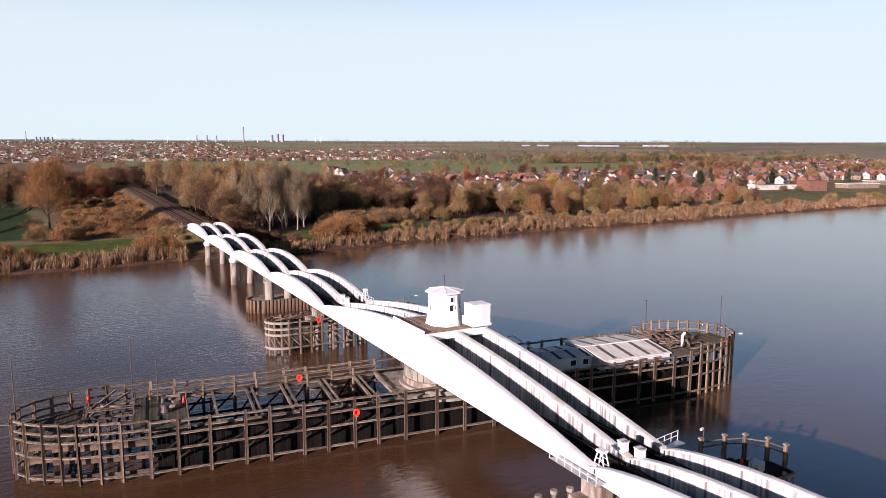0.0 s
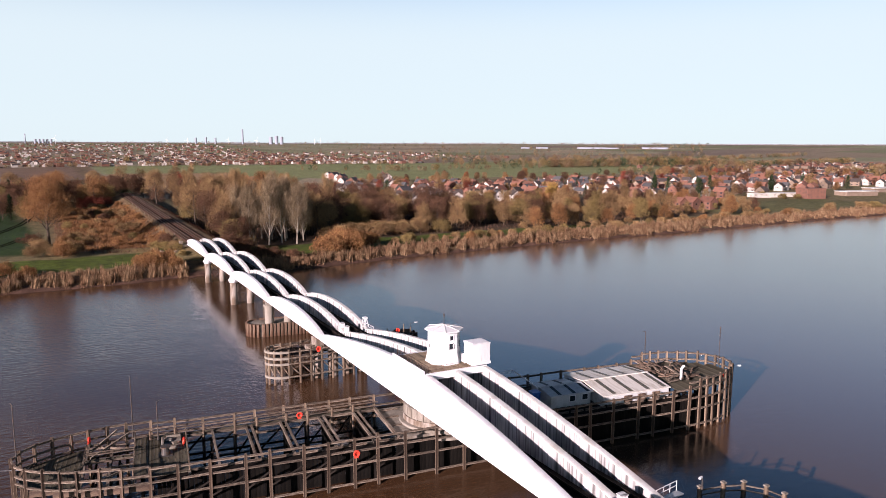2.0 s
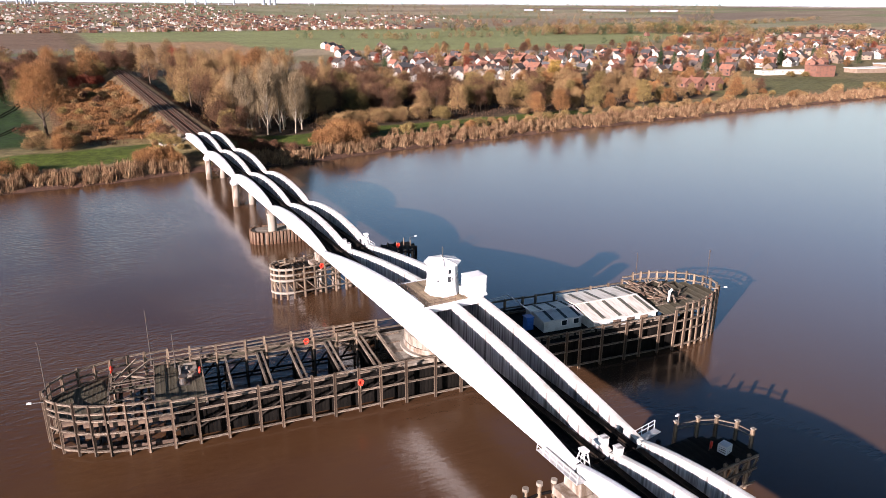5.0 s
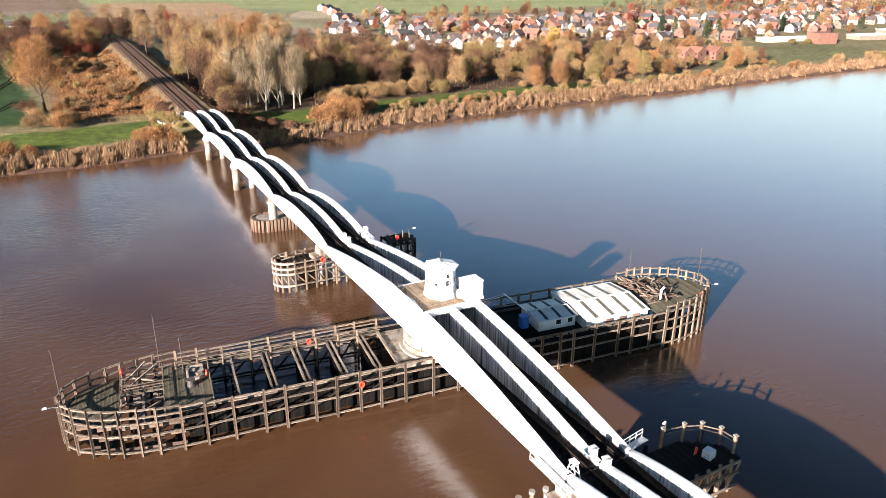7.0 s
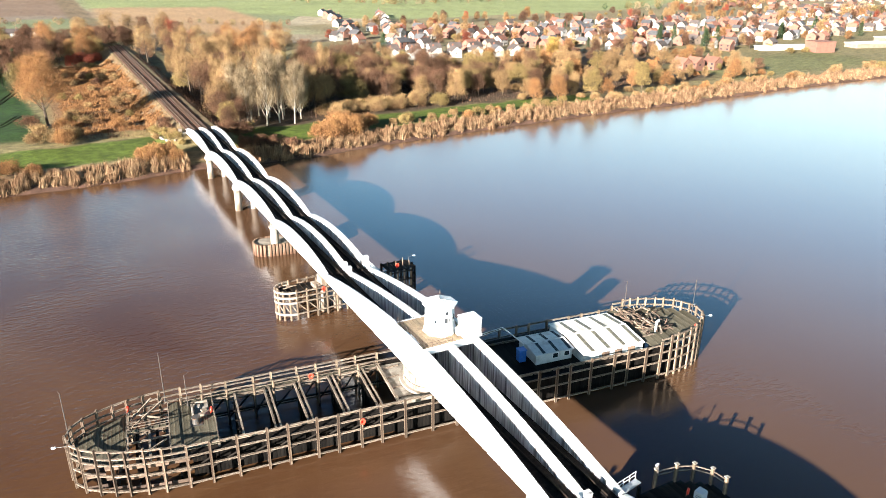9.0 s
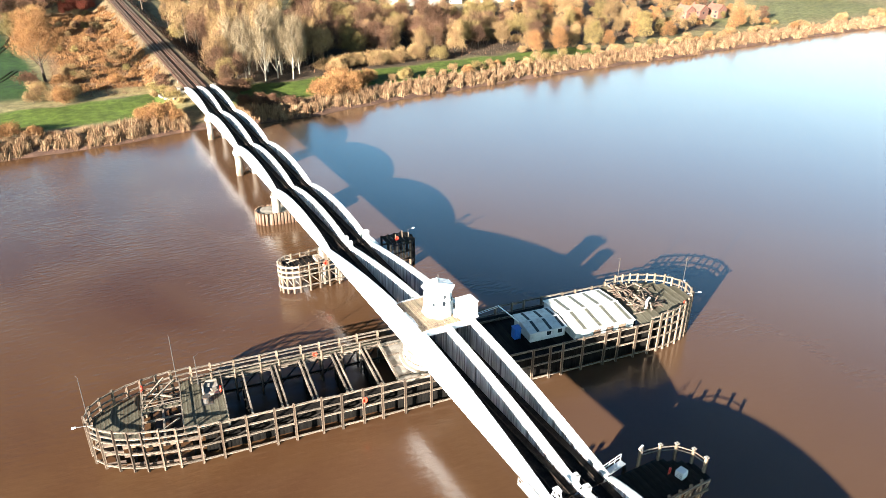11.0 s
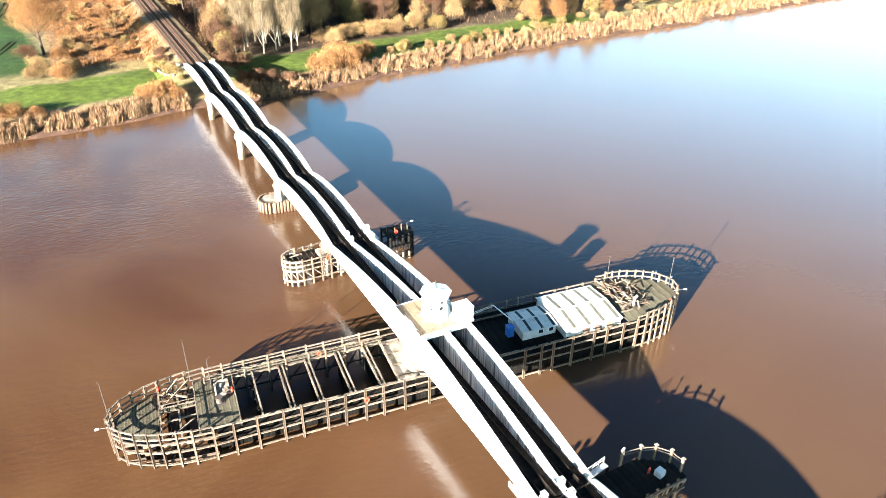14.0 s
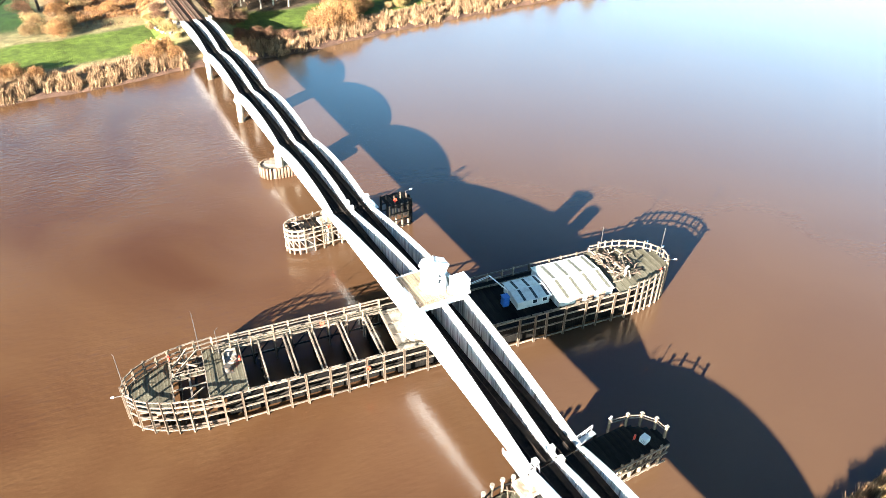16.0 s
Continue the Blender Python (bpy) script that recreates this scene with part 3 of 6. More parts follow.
swing = build_span("swing_span", TURN_Y - SWING, TURN_Y + SWING, swing_top, "white steel swing span with three hog-backed girders over the river")
FAR_END, NEAR_END = TURN_Y + SWING, TURN_Y - SWING
JOINTS = [FAR_END + 0.35 + SPAN * k for k in range(5)]
for a, b in zip(JOINTS[:-1], JOINTS[1:]):
    build_span("fixed_span", a, b - 0.3, lambda y, a=a, b=b: fixed_top((y - a) / (b - 0.3 - a)), "white hog-backed plate girder railway span on piers")
near_a, near_b = NEAR_END - 0.35 - SPAN, NEAR_END - 0.35
build_span("fixed_span", near_a, near_b, lambda y: fixed_top((y - near_a) / SPAN), "white hog-backed plate girder railway span by the near bank")


# control platform on top of the swing span
platform = thing("control_platform", pose(MID, 0.9, 13.2), "tan boarded platform with white parapet on top of the girders", "platform")
for k in range(16):
    bm = bmesh.new()
    box(bm, (-4.6 + 0.285 + 0.57 * k, 0.3, 0.10), (0.53, 9.4, 0.08))
    part("floor_board", bm, TAN, platform, "tan board")
bm = bmesh.new()
box(bm, (-4.7, 0.25, 0.05), (0.14, 9.6, 1.1))
part("parapet", bm, WHITE, platform)
for y in (-4.5, 5.0):
    bm = bmesh.new()
    box(bm, (0, y, -0.30), (9.5, 0.35, 0.9))
    part("cross_beam", bm, WHITE, platform)
for x in (-GAP, 0, GAP):
    bm = bmesh.new()
    box(bm, (x, 0.25, -0.35), (0.7, 9.3, 0.7))
    part("bearer", bm, WHITE, platform)
bm = bmesh.new()
for y in [-4.4 + 1.05 * k for k in range(10)]:
    tube(bm, (-4.0, y, 0.1), (-4.0, y, 1.0), 0.03, sides=5)
for z in (0.55, 1.0):
    tube(bm, (-4.0, -4.4, z), (-4.0, 5.0, z), 0.025, sides=5)
for x in [-4.0 + 1.1 * k for k in range(5)]:
    tube(bm, (x, -4.4, 0.1), (x, -4.4, 1.0), 0.03, sides=5)
for z in (0.55, 1.0):
    tube(bm, (-4.0, -4.4, z), (0.4, -4.4, z), 0.025, sides=5)
part("handrail", bm, RAIL, platform)


def octagon(r, turn=22.5):
    return [(r * math.cos(radians(turn + 45 * k)), r * math.sin(radians(turn + 45 * k))) for k in range(8)]


cabin = thing("control_cabin", pose(-0.35, 0.8, 13.35), "white octagonal signal cabin with small dark windows on the platform", "cabin")
bm = bmesh.new()
rings = [(2.60, 0.0), (2.36, 0.9), (2.24, 2.2), (2.20, 4.4)]
loops = [[bm.verts.new((x, y, z)) for x, y in octagon(r)] for r, z in rings]
for p, q in zip(loops[:-1], loops[1:]):
    for k in range(8):
        bm.faces.new((p[k], p[(k + 1) % 8], q[(k + 1) % 8], q[k]))
bm.faces.new(loops[0][::-1])
bm.faces.new(loops[-1])
part("wall", bm, WHITE, cabin)
bm = bmesh.new()
low = [bm.verts.new((x, y, 4.38)) for x, y in octagon(2.66)]
eave = [bm.verts.new((x, y, 4.54)) for x, y in octagon(2.66)]
apex = bm.verts.new((0, 0, 5.05))
bm.faces.new(low[::-1])
for k in range(8):
    bm.faces.new((low[k], low[(k + 1) % 8], eave[(k + 1) % 8], eave[k]))
    bm.faces.new((eave[k], eave[(k + 1) % 8], apex))
roof = part("roof", bm, WHITE, cabin)
for x, y in octagon(2.66):
    bm = bmesh.new()
    beam(bm, (x, y, 4.56), (0, 0, 5.07), 0.07, 0.05)
    part("ridge", bm, CAP, roof)
bm = bmesh.new()
tube(bm, (0, 0, 5.0), (0, 0, 6.7), 0.05, 0.035, sides=6)
tube(bm, (0, 0, 6.1), (0, 0, 6.5), 0.10, sides=6)
part("mast", bm, STEEL, cabin, "dark mast")
for ang, zz, w, h in ((-90, 2.45, 0.7, 0.8), (-90, 3.6, 0.45, 0.6), (-135, 2.3, 0.34, 0.5), (-180, 2.3, 0.34, 0.5), (-45, 2.6, 0.7, 0.9), (-78, 2.35, 0.34, 0.66)):
    face = 2.27 * math.cos(radians(22.5)) + 0.0
    r = face + 0.02
    bm = bmesh.new()
    box(bm, (0, 0, 0), (0.06, w, h))
    glass = part("window", bm, GLASS, cabin)
    glass.matrix_basis = pose(r * math.cos(radians(ang)), r * math.sin(radians(ang)), zz, 0, 0, ang)
    bm = bmesh.new()
    for dy in (-w / 2 - 0.03, w / 2 + 0.03):
        box(bm, (0.02, dy, 0), (0.09, 0.06, h + 0.12))
    for dz in (-h / 2 - 0.03, h / 2 + 0.03):
        box(bm, (0.02, 0, dz), (0.09, w, 0.06))
    part("window_frame", bm, WHITE, glass)

plant = thing("equipment_cabin", pose(2.75, -2.8, 13.75), "white rectangular equipment cabin beside the signal cabin", "cabin")
bm = bmesh.new()
box(bm, (0, 0, 1.35), (2.65, 2.35, 2.5))
part("body", bm, WHITE, plant)
bm = bmesh.new()
box(bm, (0, 0, 2.66), (2.8, 2.5, 0.14))
box(bm, (0, 0, 2.74), (2.45, 2.15, 0.06))
part("roof", bm, WHITE, plant)
bm = bmesh.new()
box(bm, (0, 0, 0.0), (2.9, 2.6, 0.32))
box(bm, (-1.65, 0.2, 0.6), (0.7, 0.9, 1.1))
part("plinth", bm, WHITE, plant)
bm = bmesh.new()
for y in (-1.18,):
    for x in (-0.9, 0.0, 0.9):
        box(bm, (x, y, 1.35), (0.03, 0.03, 2.3))
part("panel_joint", bm, CAP, plant)

# the round pivot pier
pivot = thing("pivot_pier", pose(MID, 0.4, 0), "round pale masonry pivot pier under the swing span", "pier")
bm = bmesh.new()
tube(bm, (0, 0, -2), (0, 0, 4.3), 4.4, sides=40)
part("footing", bm, STONE, pivot, "dark stained footing")
bm = bmesh.new()
tube(bm, (0, 0, 4.3), (0, 0, 5.4), 5.6, sides=48)
part("drum", bm, CONCRETE, pivot)
bm = bmesh.new()
tube(bm, (0, 0, 5.4), (0, 0, 5.75), 5.85, sides=48)
part("coping", bm, CONCRETE, pivot)
bm = bmesh.new()
tube(bm, (0, 0, 5.75), (0, 0, 6.5), 5.3, sides=48)
part("roller_path", bm, STONE, pivot, "stained roller path")
bm = bmesh.new()
tube(bm, (0, 0, 6.5), (0, 0, 7.85), 5.1, sides=48)
for k in range(32):
    a = k * math.tau / 32
    box(bm, (5.15 * math.cos(a), 5.15 * math.sin(a), 7.15), (0.12, 0.12, 1.3), math.degrees(a))
part("turntable", bm, CONCRETE, pivot, "pale grimy turntable drum")


# piers
def column_pier(y, label, base_z=-2.0):
    p = thing("column_pier", pose(MID, y, 0), label, "pier", "column piers")
    for x in (-GAP, 0, GAP):
        bm = bmesh.new()
        tube(bm, (x, 0, base_z), (x, 0, 6.3), 0.92, sides=20)
        column = part("column", bm, STONE, p)
        for pol in column.data.polygons:
            pol.use_smooth = len(pol.vertices) == 4
        bm = bmesh.new()
        tube(bm, (x, 0, 6.3), (x, 0, 6.75), 1.0, 1.25, sides=20)
        tube(bm, (x, 0, 6.75), (x, 0, 7.3), 1.25, sides=20)
        box(bm, (x, 0, 7.58), (1.5, 1.9, 0.56))
        part("cap", bm, WHITE, p)
    for a, b in ((-GAP + 0.9, -0.9), (0.9, GAP - 0.9)):
        for z0, z1 in ((0.8, 3.4), (3.4, 6.0)):
            bm = bmesh.new()
            beam(bm, (a, 0, z0), (b, 0, z1), 0.16, 0.16)
            beam(bm, (a, 0.02, z1), (b, 0.02, z0), 0.16, 0.16)
            beam(bm, (a, 0, z1), (b, 0, z1), 0.16, 0.2)
            part("bracing", bm, STEEL, p, "dark steel cross bracing")
    return p


column_pier(JOINTS[2] - 0.1, "three pale round columns with dark cross bracing in the river")
column_pier(JOINTS[3] - 0.1, "three pale round columns with white caps by the far bank")

cais = thing("caisson_pier", pose(MID, JOINTS[1] + 1.0, 0, 0, 0, -6.9), "round columns on a caisson of upright sheet piles", "pier")
for x in (-GAP, 0, GAP):
    bm = bmesh.new()
    x, y = (Matrix.Rotation(radians(6.9), 4, "Z") @ Vector((x, -1.0, 0))).xy
    tube(bm, (x, y, 3.0), (x, y, 7.0), 1.0, sides=20)
    tube(bm, (x, y, 7.0), (x, y, 7.35), 1.25, sides=20)
    box(bm, (x, y, 7.6), (1.5, 1.9, 0.52))
    part("column", bm, CONCRETE, cais)
bm = bmesh.new()
ring = []
for k in range(72):
    a = k * math.tau / 72
    c, s = math.cos(a), math.sin(a)
    ring.append(((6.0 if c > 0 else -6.0) * (abs(c) > 0.02) + 2.75 * c, 2.75 * s))
slab(bm, ring, -2, 3.0)
part("fill", bm, CONCRETE, cais)


def sheet_pile_mesh():
    bm = bmesh.new()
    slab(bm, [(-0.36, 0.0), (-0.22, -0.40), (0.22, -0.40), (0.36, 0.0), (0.36, 0.05), (-0.36, 0.05)], -2.0, 3.3)
    return mesh_of(bm, "sheet_panel", PILE)


pile = sheet_pile_mesh()
outline = []
for x in np.arange(-5.6, 5.7, 0.8):
    outline += [(x, -2.8, 0), (x, 2.8, 180)]
for k in range(1, 11):
    a = radians(-90 + 180 * k / 11)
    outline += [(6.0 + 2.8 * math.cos(a), 2.8 * math.sin(a), math.degrees(a) + 90), (-6.0 - 2.8 * math.cos(a), 2.8 * math.sin(a), -math.degrees(a) - 90)]
for x, y, r in outline:
    placed("sheet_panel", pile, cais, pose(x, y, 0, 0, 0, r))

# abutment at the far bank
ab = thing("abutment", pose(MID, JOINTS[4] + 1.2, 0), "pale stone abutment with wing walls and parapet posts", "abutment")
bm = bmesh.new()
box(bm, (0, 0, 3.7), (12.0, 2.8, 8.0))
part("wall", bm, CONCRETE, ab)
for x in (-6.2, 6.2):
    bm = bmesh.new()
    box(bm, (x, 0.8, 4.4), (0.9, 1.6, 8.4))
    box(bm, (x, 0.8, 8.7), (1.1, 1.8, 0.25))
    part("pilaster", bm, CONCRETE if x > 0 else STONE, ab)
    bm = bmesh.new()
    beam(bm, (x * 1.0, 2.2, 6.9), (x * 1.15, 10, 6.5), 0.4, 1.6)
    part("wing_wall", bm, STONE, ab)


# ---- timber fenders and what stands on them ----
POST = bmesh.new()
box(POST, (0, 0, 0.5), (1, 1, 0.97))
box(POST, (0, 0, 0.985), (0.86, 0.86, 0.03))
POST = mesh_of(POST, "post", TIMBER)
DARKPOST = bmesh.new()
box(DARKPOST, (0, 0, 0.5), (1, 1, 1))
DARKPOST = mesh_of(DARKPOST, "dark_post", DARKTIMBER)
BAR = unit_box("waling", WALING)
DARKBAR = unit_box("dark_beam", DARKTIMBER)
PLANK = unit_box("plank", DECKWOOD)
DARKPLANK = unit_box("dark_plank", DARKTIMBER)
SHADEPLANK = unit_box("sheeting_board", SHADE)
JUNK = unit_box("broken_timber", RUBBLE)
rnd = random.Random(11)


def post(owner, x, y, z0, z1, w=0.34, me=None, yaw=0.0, lean=0.0):
    m = pose(x, y, z0, lean * rnd.uniform(-1, 1), lean * rnd.uniform(-1, 1), yaw) @ Matrix.Diagonal((w, w, z1 - z0, 1))
    return placed("post", me or POST, owner, m)


def bar(owner, a, b, w=0.22, h=0.3, me=None, name="waling"):
    return placed(name, me or BAR, owner, between(a, b, w, h))


def lifebuoy(m, label="red ring lifebuoy hung on a white board"):
    t = thing("lifebuoy", m, label, "lifebuoy", "lifebuoys")
    bm = bmesh.new()
    big, small = 0.34, 0.10
    grid = [[bm.verts.new(((big + small * math.cos(b)) * math.cos(a), small * math.sin(b), (big + small * math.cos(b)) * math.sin(a)))
             for b in [k * math.tau / 8 for k in range(8)]] for a in [k * math.tau / 20 for k in range(20)]]
    for i in range(20):
        for j in range(8):
            bm.faces.new((grid[i][j], grid[(i + 1) % 20][j], grid[(i + 1) % 20][(j + 1) % 8], grid[i][(j + 1) % 8]))
    part("ring", bm, RED, t)
    bm = bmesh.new()
    box(bm, (0, 0.14, -0.1), (0.5, 0.04, 1.0))
    part("board", bm, RED, t)
    bm = bmesh.new()
    box(bm, (0, 0.19, -0.7), (0.10, 0.08, 1.4))
    part("stake", bm, TIMBER, t)
    return t


def lamp_post(x, y, z0, z1, yaw, label, arm=1.2, head=True):
    t = thing("lamp_post", pose(x, y, z0, 0, 0, yaw), label, "lamp post", "lamp posts")
    h = z1 - z0
    bm = bmesh.new()
    tube(bm, (0, 0, 0), (0, 0, h), 0.09, 0.055, sides=8)
    tube(bm, (0, 0, 0), (0, 0, 0.5), 0.14, sides=8)
    part("pole", bm, STEEL, t)
    bm = bmesh.new()
    tube(bm, (0, 0, h - 0.08), (arm, 0, h + 0.10), 0.035, sides=6)
    part("arm", bm, STEEL, t)
    if head:
        bm = bmesh.new()
        box(bm, (arm + 0.2, 0, h + 0.10), (0.6, 0.22, 0.14))
        box(bm, (arm + 0.2, 0, h + 0.02), (0.48, 0.16, 0.06))
        part("lantern", bm, PALE, t)
    return t


# the long fender round the pivot, turned with the stream
FTURN = -6.9
FM = pose(0, 1.2, 0, 0, 0, FTURN)
HALF, LEFT, RIGHT, LA, RA = 7.05, -52.6, 49.4, 15.0, 12.5
fender = thing("timber_fender", FM, "long boat-shaped weathered timber fender with walings, decks and open pool", "fender")


def at_fender(u, v, z=0.0):
    return tuple(FM @ Vector((u, v, z)))


POSTS_U = (-52.6, -52.1, -50.8, -49.0, -47.1, -45.3, -43.2, -41.05, -38.15, -35.2, -31.7, -27.75, -24.9, -21.0, -18.1, -14.7, -11.7,
           -8.1, -3.9, 0.0, 4.2, 8.8, 13.6, 16.9, 19.3, 23.0, 27.3, 30.0, 33.5, 36.4, 38.4, 40.0, 41.4, 43.0, 44.6, 46.0, 47.3, 48.4, 49.1, 49.4)


def edge_at(u):
    """Half the fender's width at u, round at both ends."""
    k = max(0.0, (LEFT + LA - u) / LA, (u - RIGHT + RA) / RA)
    return HALF * math.sqrt(max(0.0, 1 - k * k))


def rim(side):
    """Where the posts of one side stand, nose to nose."""
    return [(u, side * edge_at(u)) for u in POSTS_U]


def top_at(u):
    return 6.7 + 0.55 * float(smooth_step(-34, -42, u)) + 1.35 * float(smooth_step(35.5, 38.4, u))


for side in (-1, 1):
    pts = rim(side)
    for k, (u, v) in enumerate(pts):
        if side == 1 and k in (0, len(pts) - 1):
            continue
        yaw = math.degrees(math.atan2(v, u - max(min(u, RIGHT - RA), LEFT + LA)))
        post(fender, u, v * 1.012, -2.5, top_at(u) + 0.25 + rnd.uniform(-0.15, 0.2), 0.33, yaw=yaw, lean=0.6)
    for (u0, v0), (u1, v1) in zip(pts[:-1], pts[1:]):
        um = (u0 + u1) / 2
        end = um < -38 or um > 36.5
        levels = [top_at(um), 5.25, 3.55, 1.05] + ([6.15] if um < -38 else [6.9] if um > 37 else [])
        for z in levels:
            s = 1.012
            z += rnd.uniform(-0.05, 0.05)
            bar(fender, (u0, v0 * s, z), (u1, v1 * s, z + rnd.uniform(-0.04, 0.04)), 0.18, 0.25)
        if not end:
            # inner row of posts and the walkway beams
            vi = side * (HALF - 1.7)
            if um < -8 or um > 6:
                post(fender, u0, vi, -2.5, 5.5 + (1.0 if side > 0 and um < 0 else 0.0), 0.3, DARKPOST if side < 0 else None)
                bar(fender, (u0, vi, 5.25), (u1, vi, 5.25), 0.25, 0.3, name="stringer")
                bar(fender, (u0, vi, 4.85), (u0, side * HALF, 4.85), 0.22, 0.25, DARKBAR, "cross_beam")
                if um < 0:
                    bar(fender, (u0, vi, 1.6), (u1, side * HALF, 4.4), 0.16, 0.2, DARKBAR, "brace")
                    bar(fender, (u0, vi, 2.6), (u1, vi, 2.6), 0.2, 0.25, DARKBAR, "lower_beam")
                if side > 0 and um < 0:
                    bar(fender, (u0, vi, 6.45), (u1, vi, 6.45), 0.12, 0.14, name="handrail")
                    bar(fender, (u0, vi, 5.9), (u1, vi, 5.9), 0.08, 0.1, name="handrail")
                    bar(fender, (u0, side * HALF, 6.15), (u1, side * HALF, 6.15), 0.14, 0.18, name="handrail")
# walkway boards along both sides
for side in (-1, 1):
    for k in range(5):
        v = side * (HALF - 0.35 - 0.33 * k)
        for u in np.arange(-37.5, 36, 5.9):
            if -6.5 < u + 3 < 5 and side < 0 and k > 2:
                continue
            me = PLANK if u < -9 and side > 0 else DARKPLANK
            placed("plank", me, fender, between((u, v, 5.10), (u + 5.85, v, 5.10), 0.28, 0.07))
# upright black boards added for shade behind the open face, under walkways and decks
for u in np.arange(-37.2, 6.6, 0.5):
    placed("sheeting_board", SHADEPLANK, fender, between((u, -HALF + (1.95 if u < -9 else 1.3), -2.0), (u, -HALF + (1.95 if u < -9 else 1.3), 4.65 + rnd.uniform(-0.15, 0.1)), 0.09, 0.47))
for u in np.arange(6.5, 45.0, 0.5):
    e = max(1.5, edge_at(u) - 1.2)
    placed("sheeting_board", SHADEPLANK, fender, between((u, -e, -2.0), (u, -e, 4.7 + rnd.uniform(-0.15, 0.1)), 0.09, 0.47))
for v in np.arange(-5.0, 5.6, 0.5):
    placed("sheeting_board", SHADEPLANK, fender, between((-34.2, v, -2.0), (-34.2, v, 4.9), 0.47, 0.09))
# paired beams across the open pool
for u in (-30.9, -25.9, -21.4, -16.2, -11.3):
    for d in (-0.35, 0.35):
        if u < -30 and d < 0:
            continue
        bar(fender, (u + d, -HALF + 1.6, 5.35), (u + d - 0.1, HALF - 1.6, 5.35), 0.26, 0.34, name="cross_beam")
    for v in (-3.4, -1.2, 1.2, 3.4):
        bar(fender, (u - 0.35, v, 5.25), (u + 0.35, v, 5.25), 0.12, 0.16, DARKBAR, "spacer")
    for v in (-3, 3):
        post(fender, u, v, -2.5, 5.2, 0.3, DARKPOST)
    # unseen bulkheads added to keep the sun off the pool
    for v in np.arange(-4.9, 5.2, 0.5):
        placed("sheeting_board", SHADEPLANK, fender, between((u, v, -2.0), (u, v, 4.7 + rnd.uniform(-0.15, 0.1)), 0.47, 0.09))
# nose deck, opening and landing stage at the upstream end
for k in range(13):
    u = -51.6 + 0.5 * k
    a = math.acos(max(-1, min(1, 1 - (u - LEFT) / LA)))
    v = (HALF - 0.25) * math.sin(a)
    placed("plank", PLANK, fender, between((u, -v, 5.0), (u, v, 5.0), 0.46, 0.10))
for k in range(16):
    u = -39.8 + 0.39 * k
    placed("plank", PLANK, fender, between((u, -5.7, 5.32), (u, 6.4, 5.32), 0.36, 0.10))
for u in (-45.3, -42.5, -39.9, -33.9):
    bar(fender, (u, -6.3, 5.15), (u, 6.4, 5.15), 0.32, 0.34, name="cross_beam")
for v in (-1.6, 0.6, 1.3, 3.4, 5.0):
    bar(fender, (-45.3, v, 5.3), (-39.9, v + 0.2, 5.3), 0.22, 0.22, name="joist")
for k in range(6):
    bar(fender, (-45.2 + 0.9 * k, 0.7, 5.45), (-45.2 + 0.9 * k, 1.2, 5.45), 0.7, 0.06, PLANK, "plank")
for (a, b) in (((-44.8, 2.0, 5.3), (-40.5, 5.6, 6.6)), ((-44.5, 5.2, 5.5), (-41.0, 2.2, 5.9)), ((-43.8, -4.8, 5.2), (-40.4, -2.2, 5.3)), ((-44.9, 3.8, 5.4), (-42, 6.2, 6.9))):
    bar(fender, a, b, 0.2, 0.22, name="brace")
for u in (-45.3, -39.9, -33.9):
    for v in (-5.5, -2.6, 0.9, 3.6, 6.0):
        post(fender, u, v, 5.2, 6.4, 0.14)
    for z in (5.85, 6.35):
        bar(fender, (u, -5.5, z), (u, 6.0, z), 0.08, 0.1, name="handrail")
for v in (0.6, 1.3):
    bar(fender, (-45.3, v, 6.3), (-39.9, v, 6.3), 0.08, 0.1, name="handrail")
# inner timbers and old planking seen through the nose
for k in range(5):
    u = -49.5 + 2.6 * k
    a = math.acos(max(-1, min(1, 1 - (u - LEFT) / LA)))
    v = HALF * math.sin(a) - 0.9
    for z in (0.9, 2.9, 4.4):
        bar(fender, (u - 1.2, -v, z), (u + 1.3, -v - 0.25, z), 0.1, 0.75, JUNK, "old_board")
        bar(fender, (u, -v, z - 0.4), (u, v, z - 0.4), 0.24, 0.24, DARKBAR, "tie_beam")
# apron beside the pivot
bm = bmesh.new()
slab(bm, [(-8.4, -5.4), (6.2, -5.4), (6.2, 5.6), (-8.4, 5.6)], 4.75, 5.25)
part("apron", bm, CONCRETE, fender, "pale stained concrete apron")
for v in (-4.2, -1.4, 1.6, 4.4):
    bar(fender, (-8.2, v, 5.35), (-5.4, v + 0.3, 5.35), 0.18, 0.2, name="skid_beam")
bar(fender, (-8.5, -5.5, 5.4), (-8.5, 5.6, 5.4), 0.35, 0.4, name="kerb_beam")
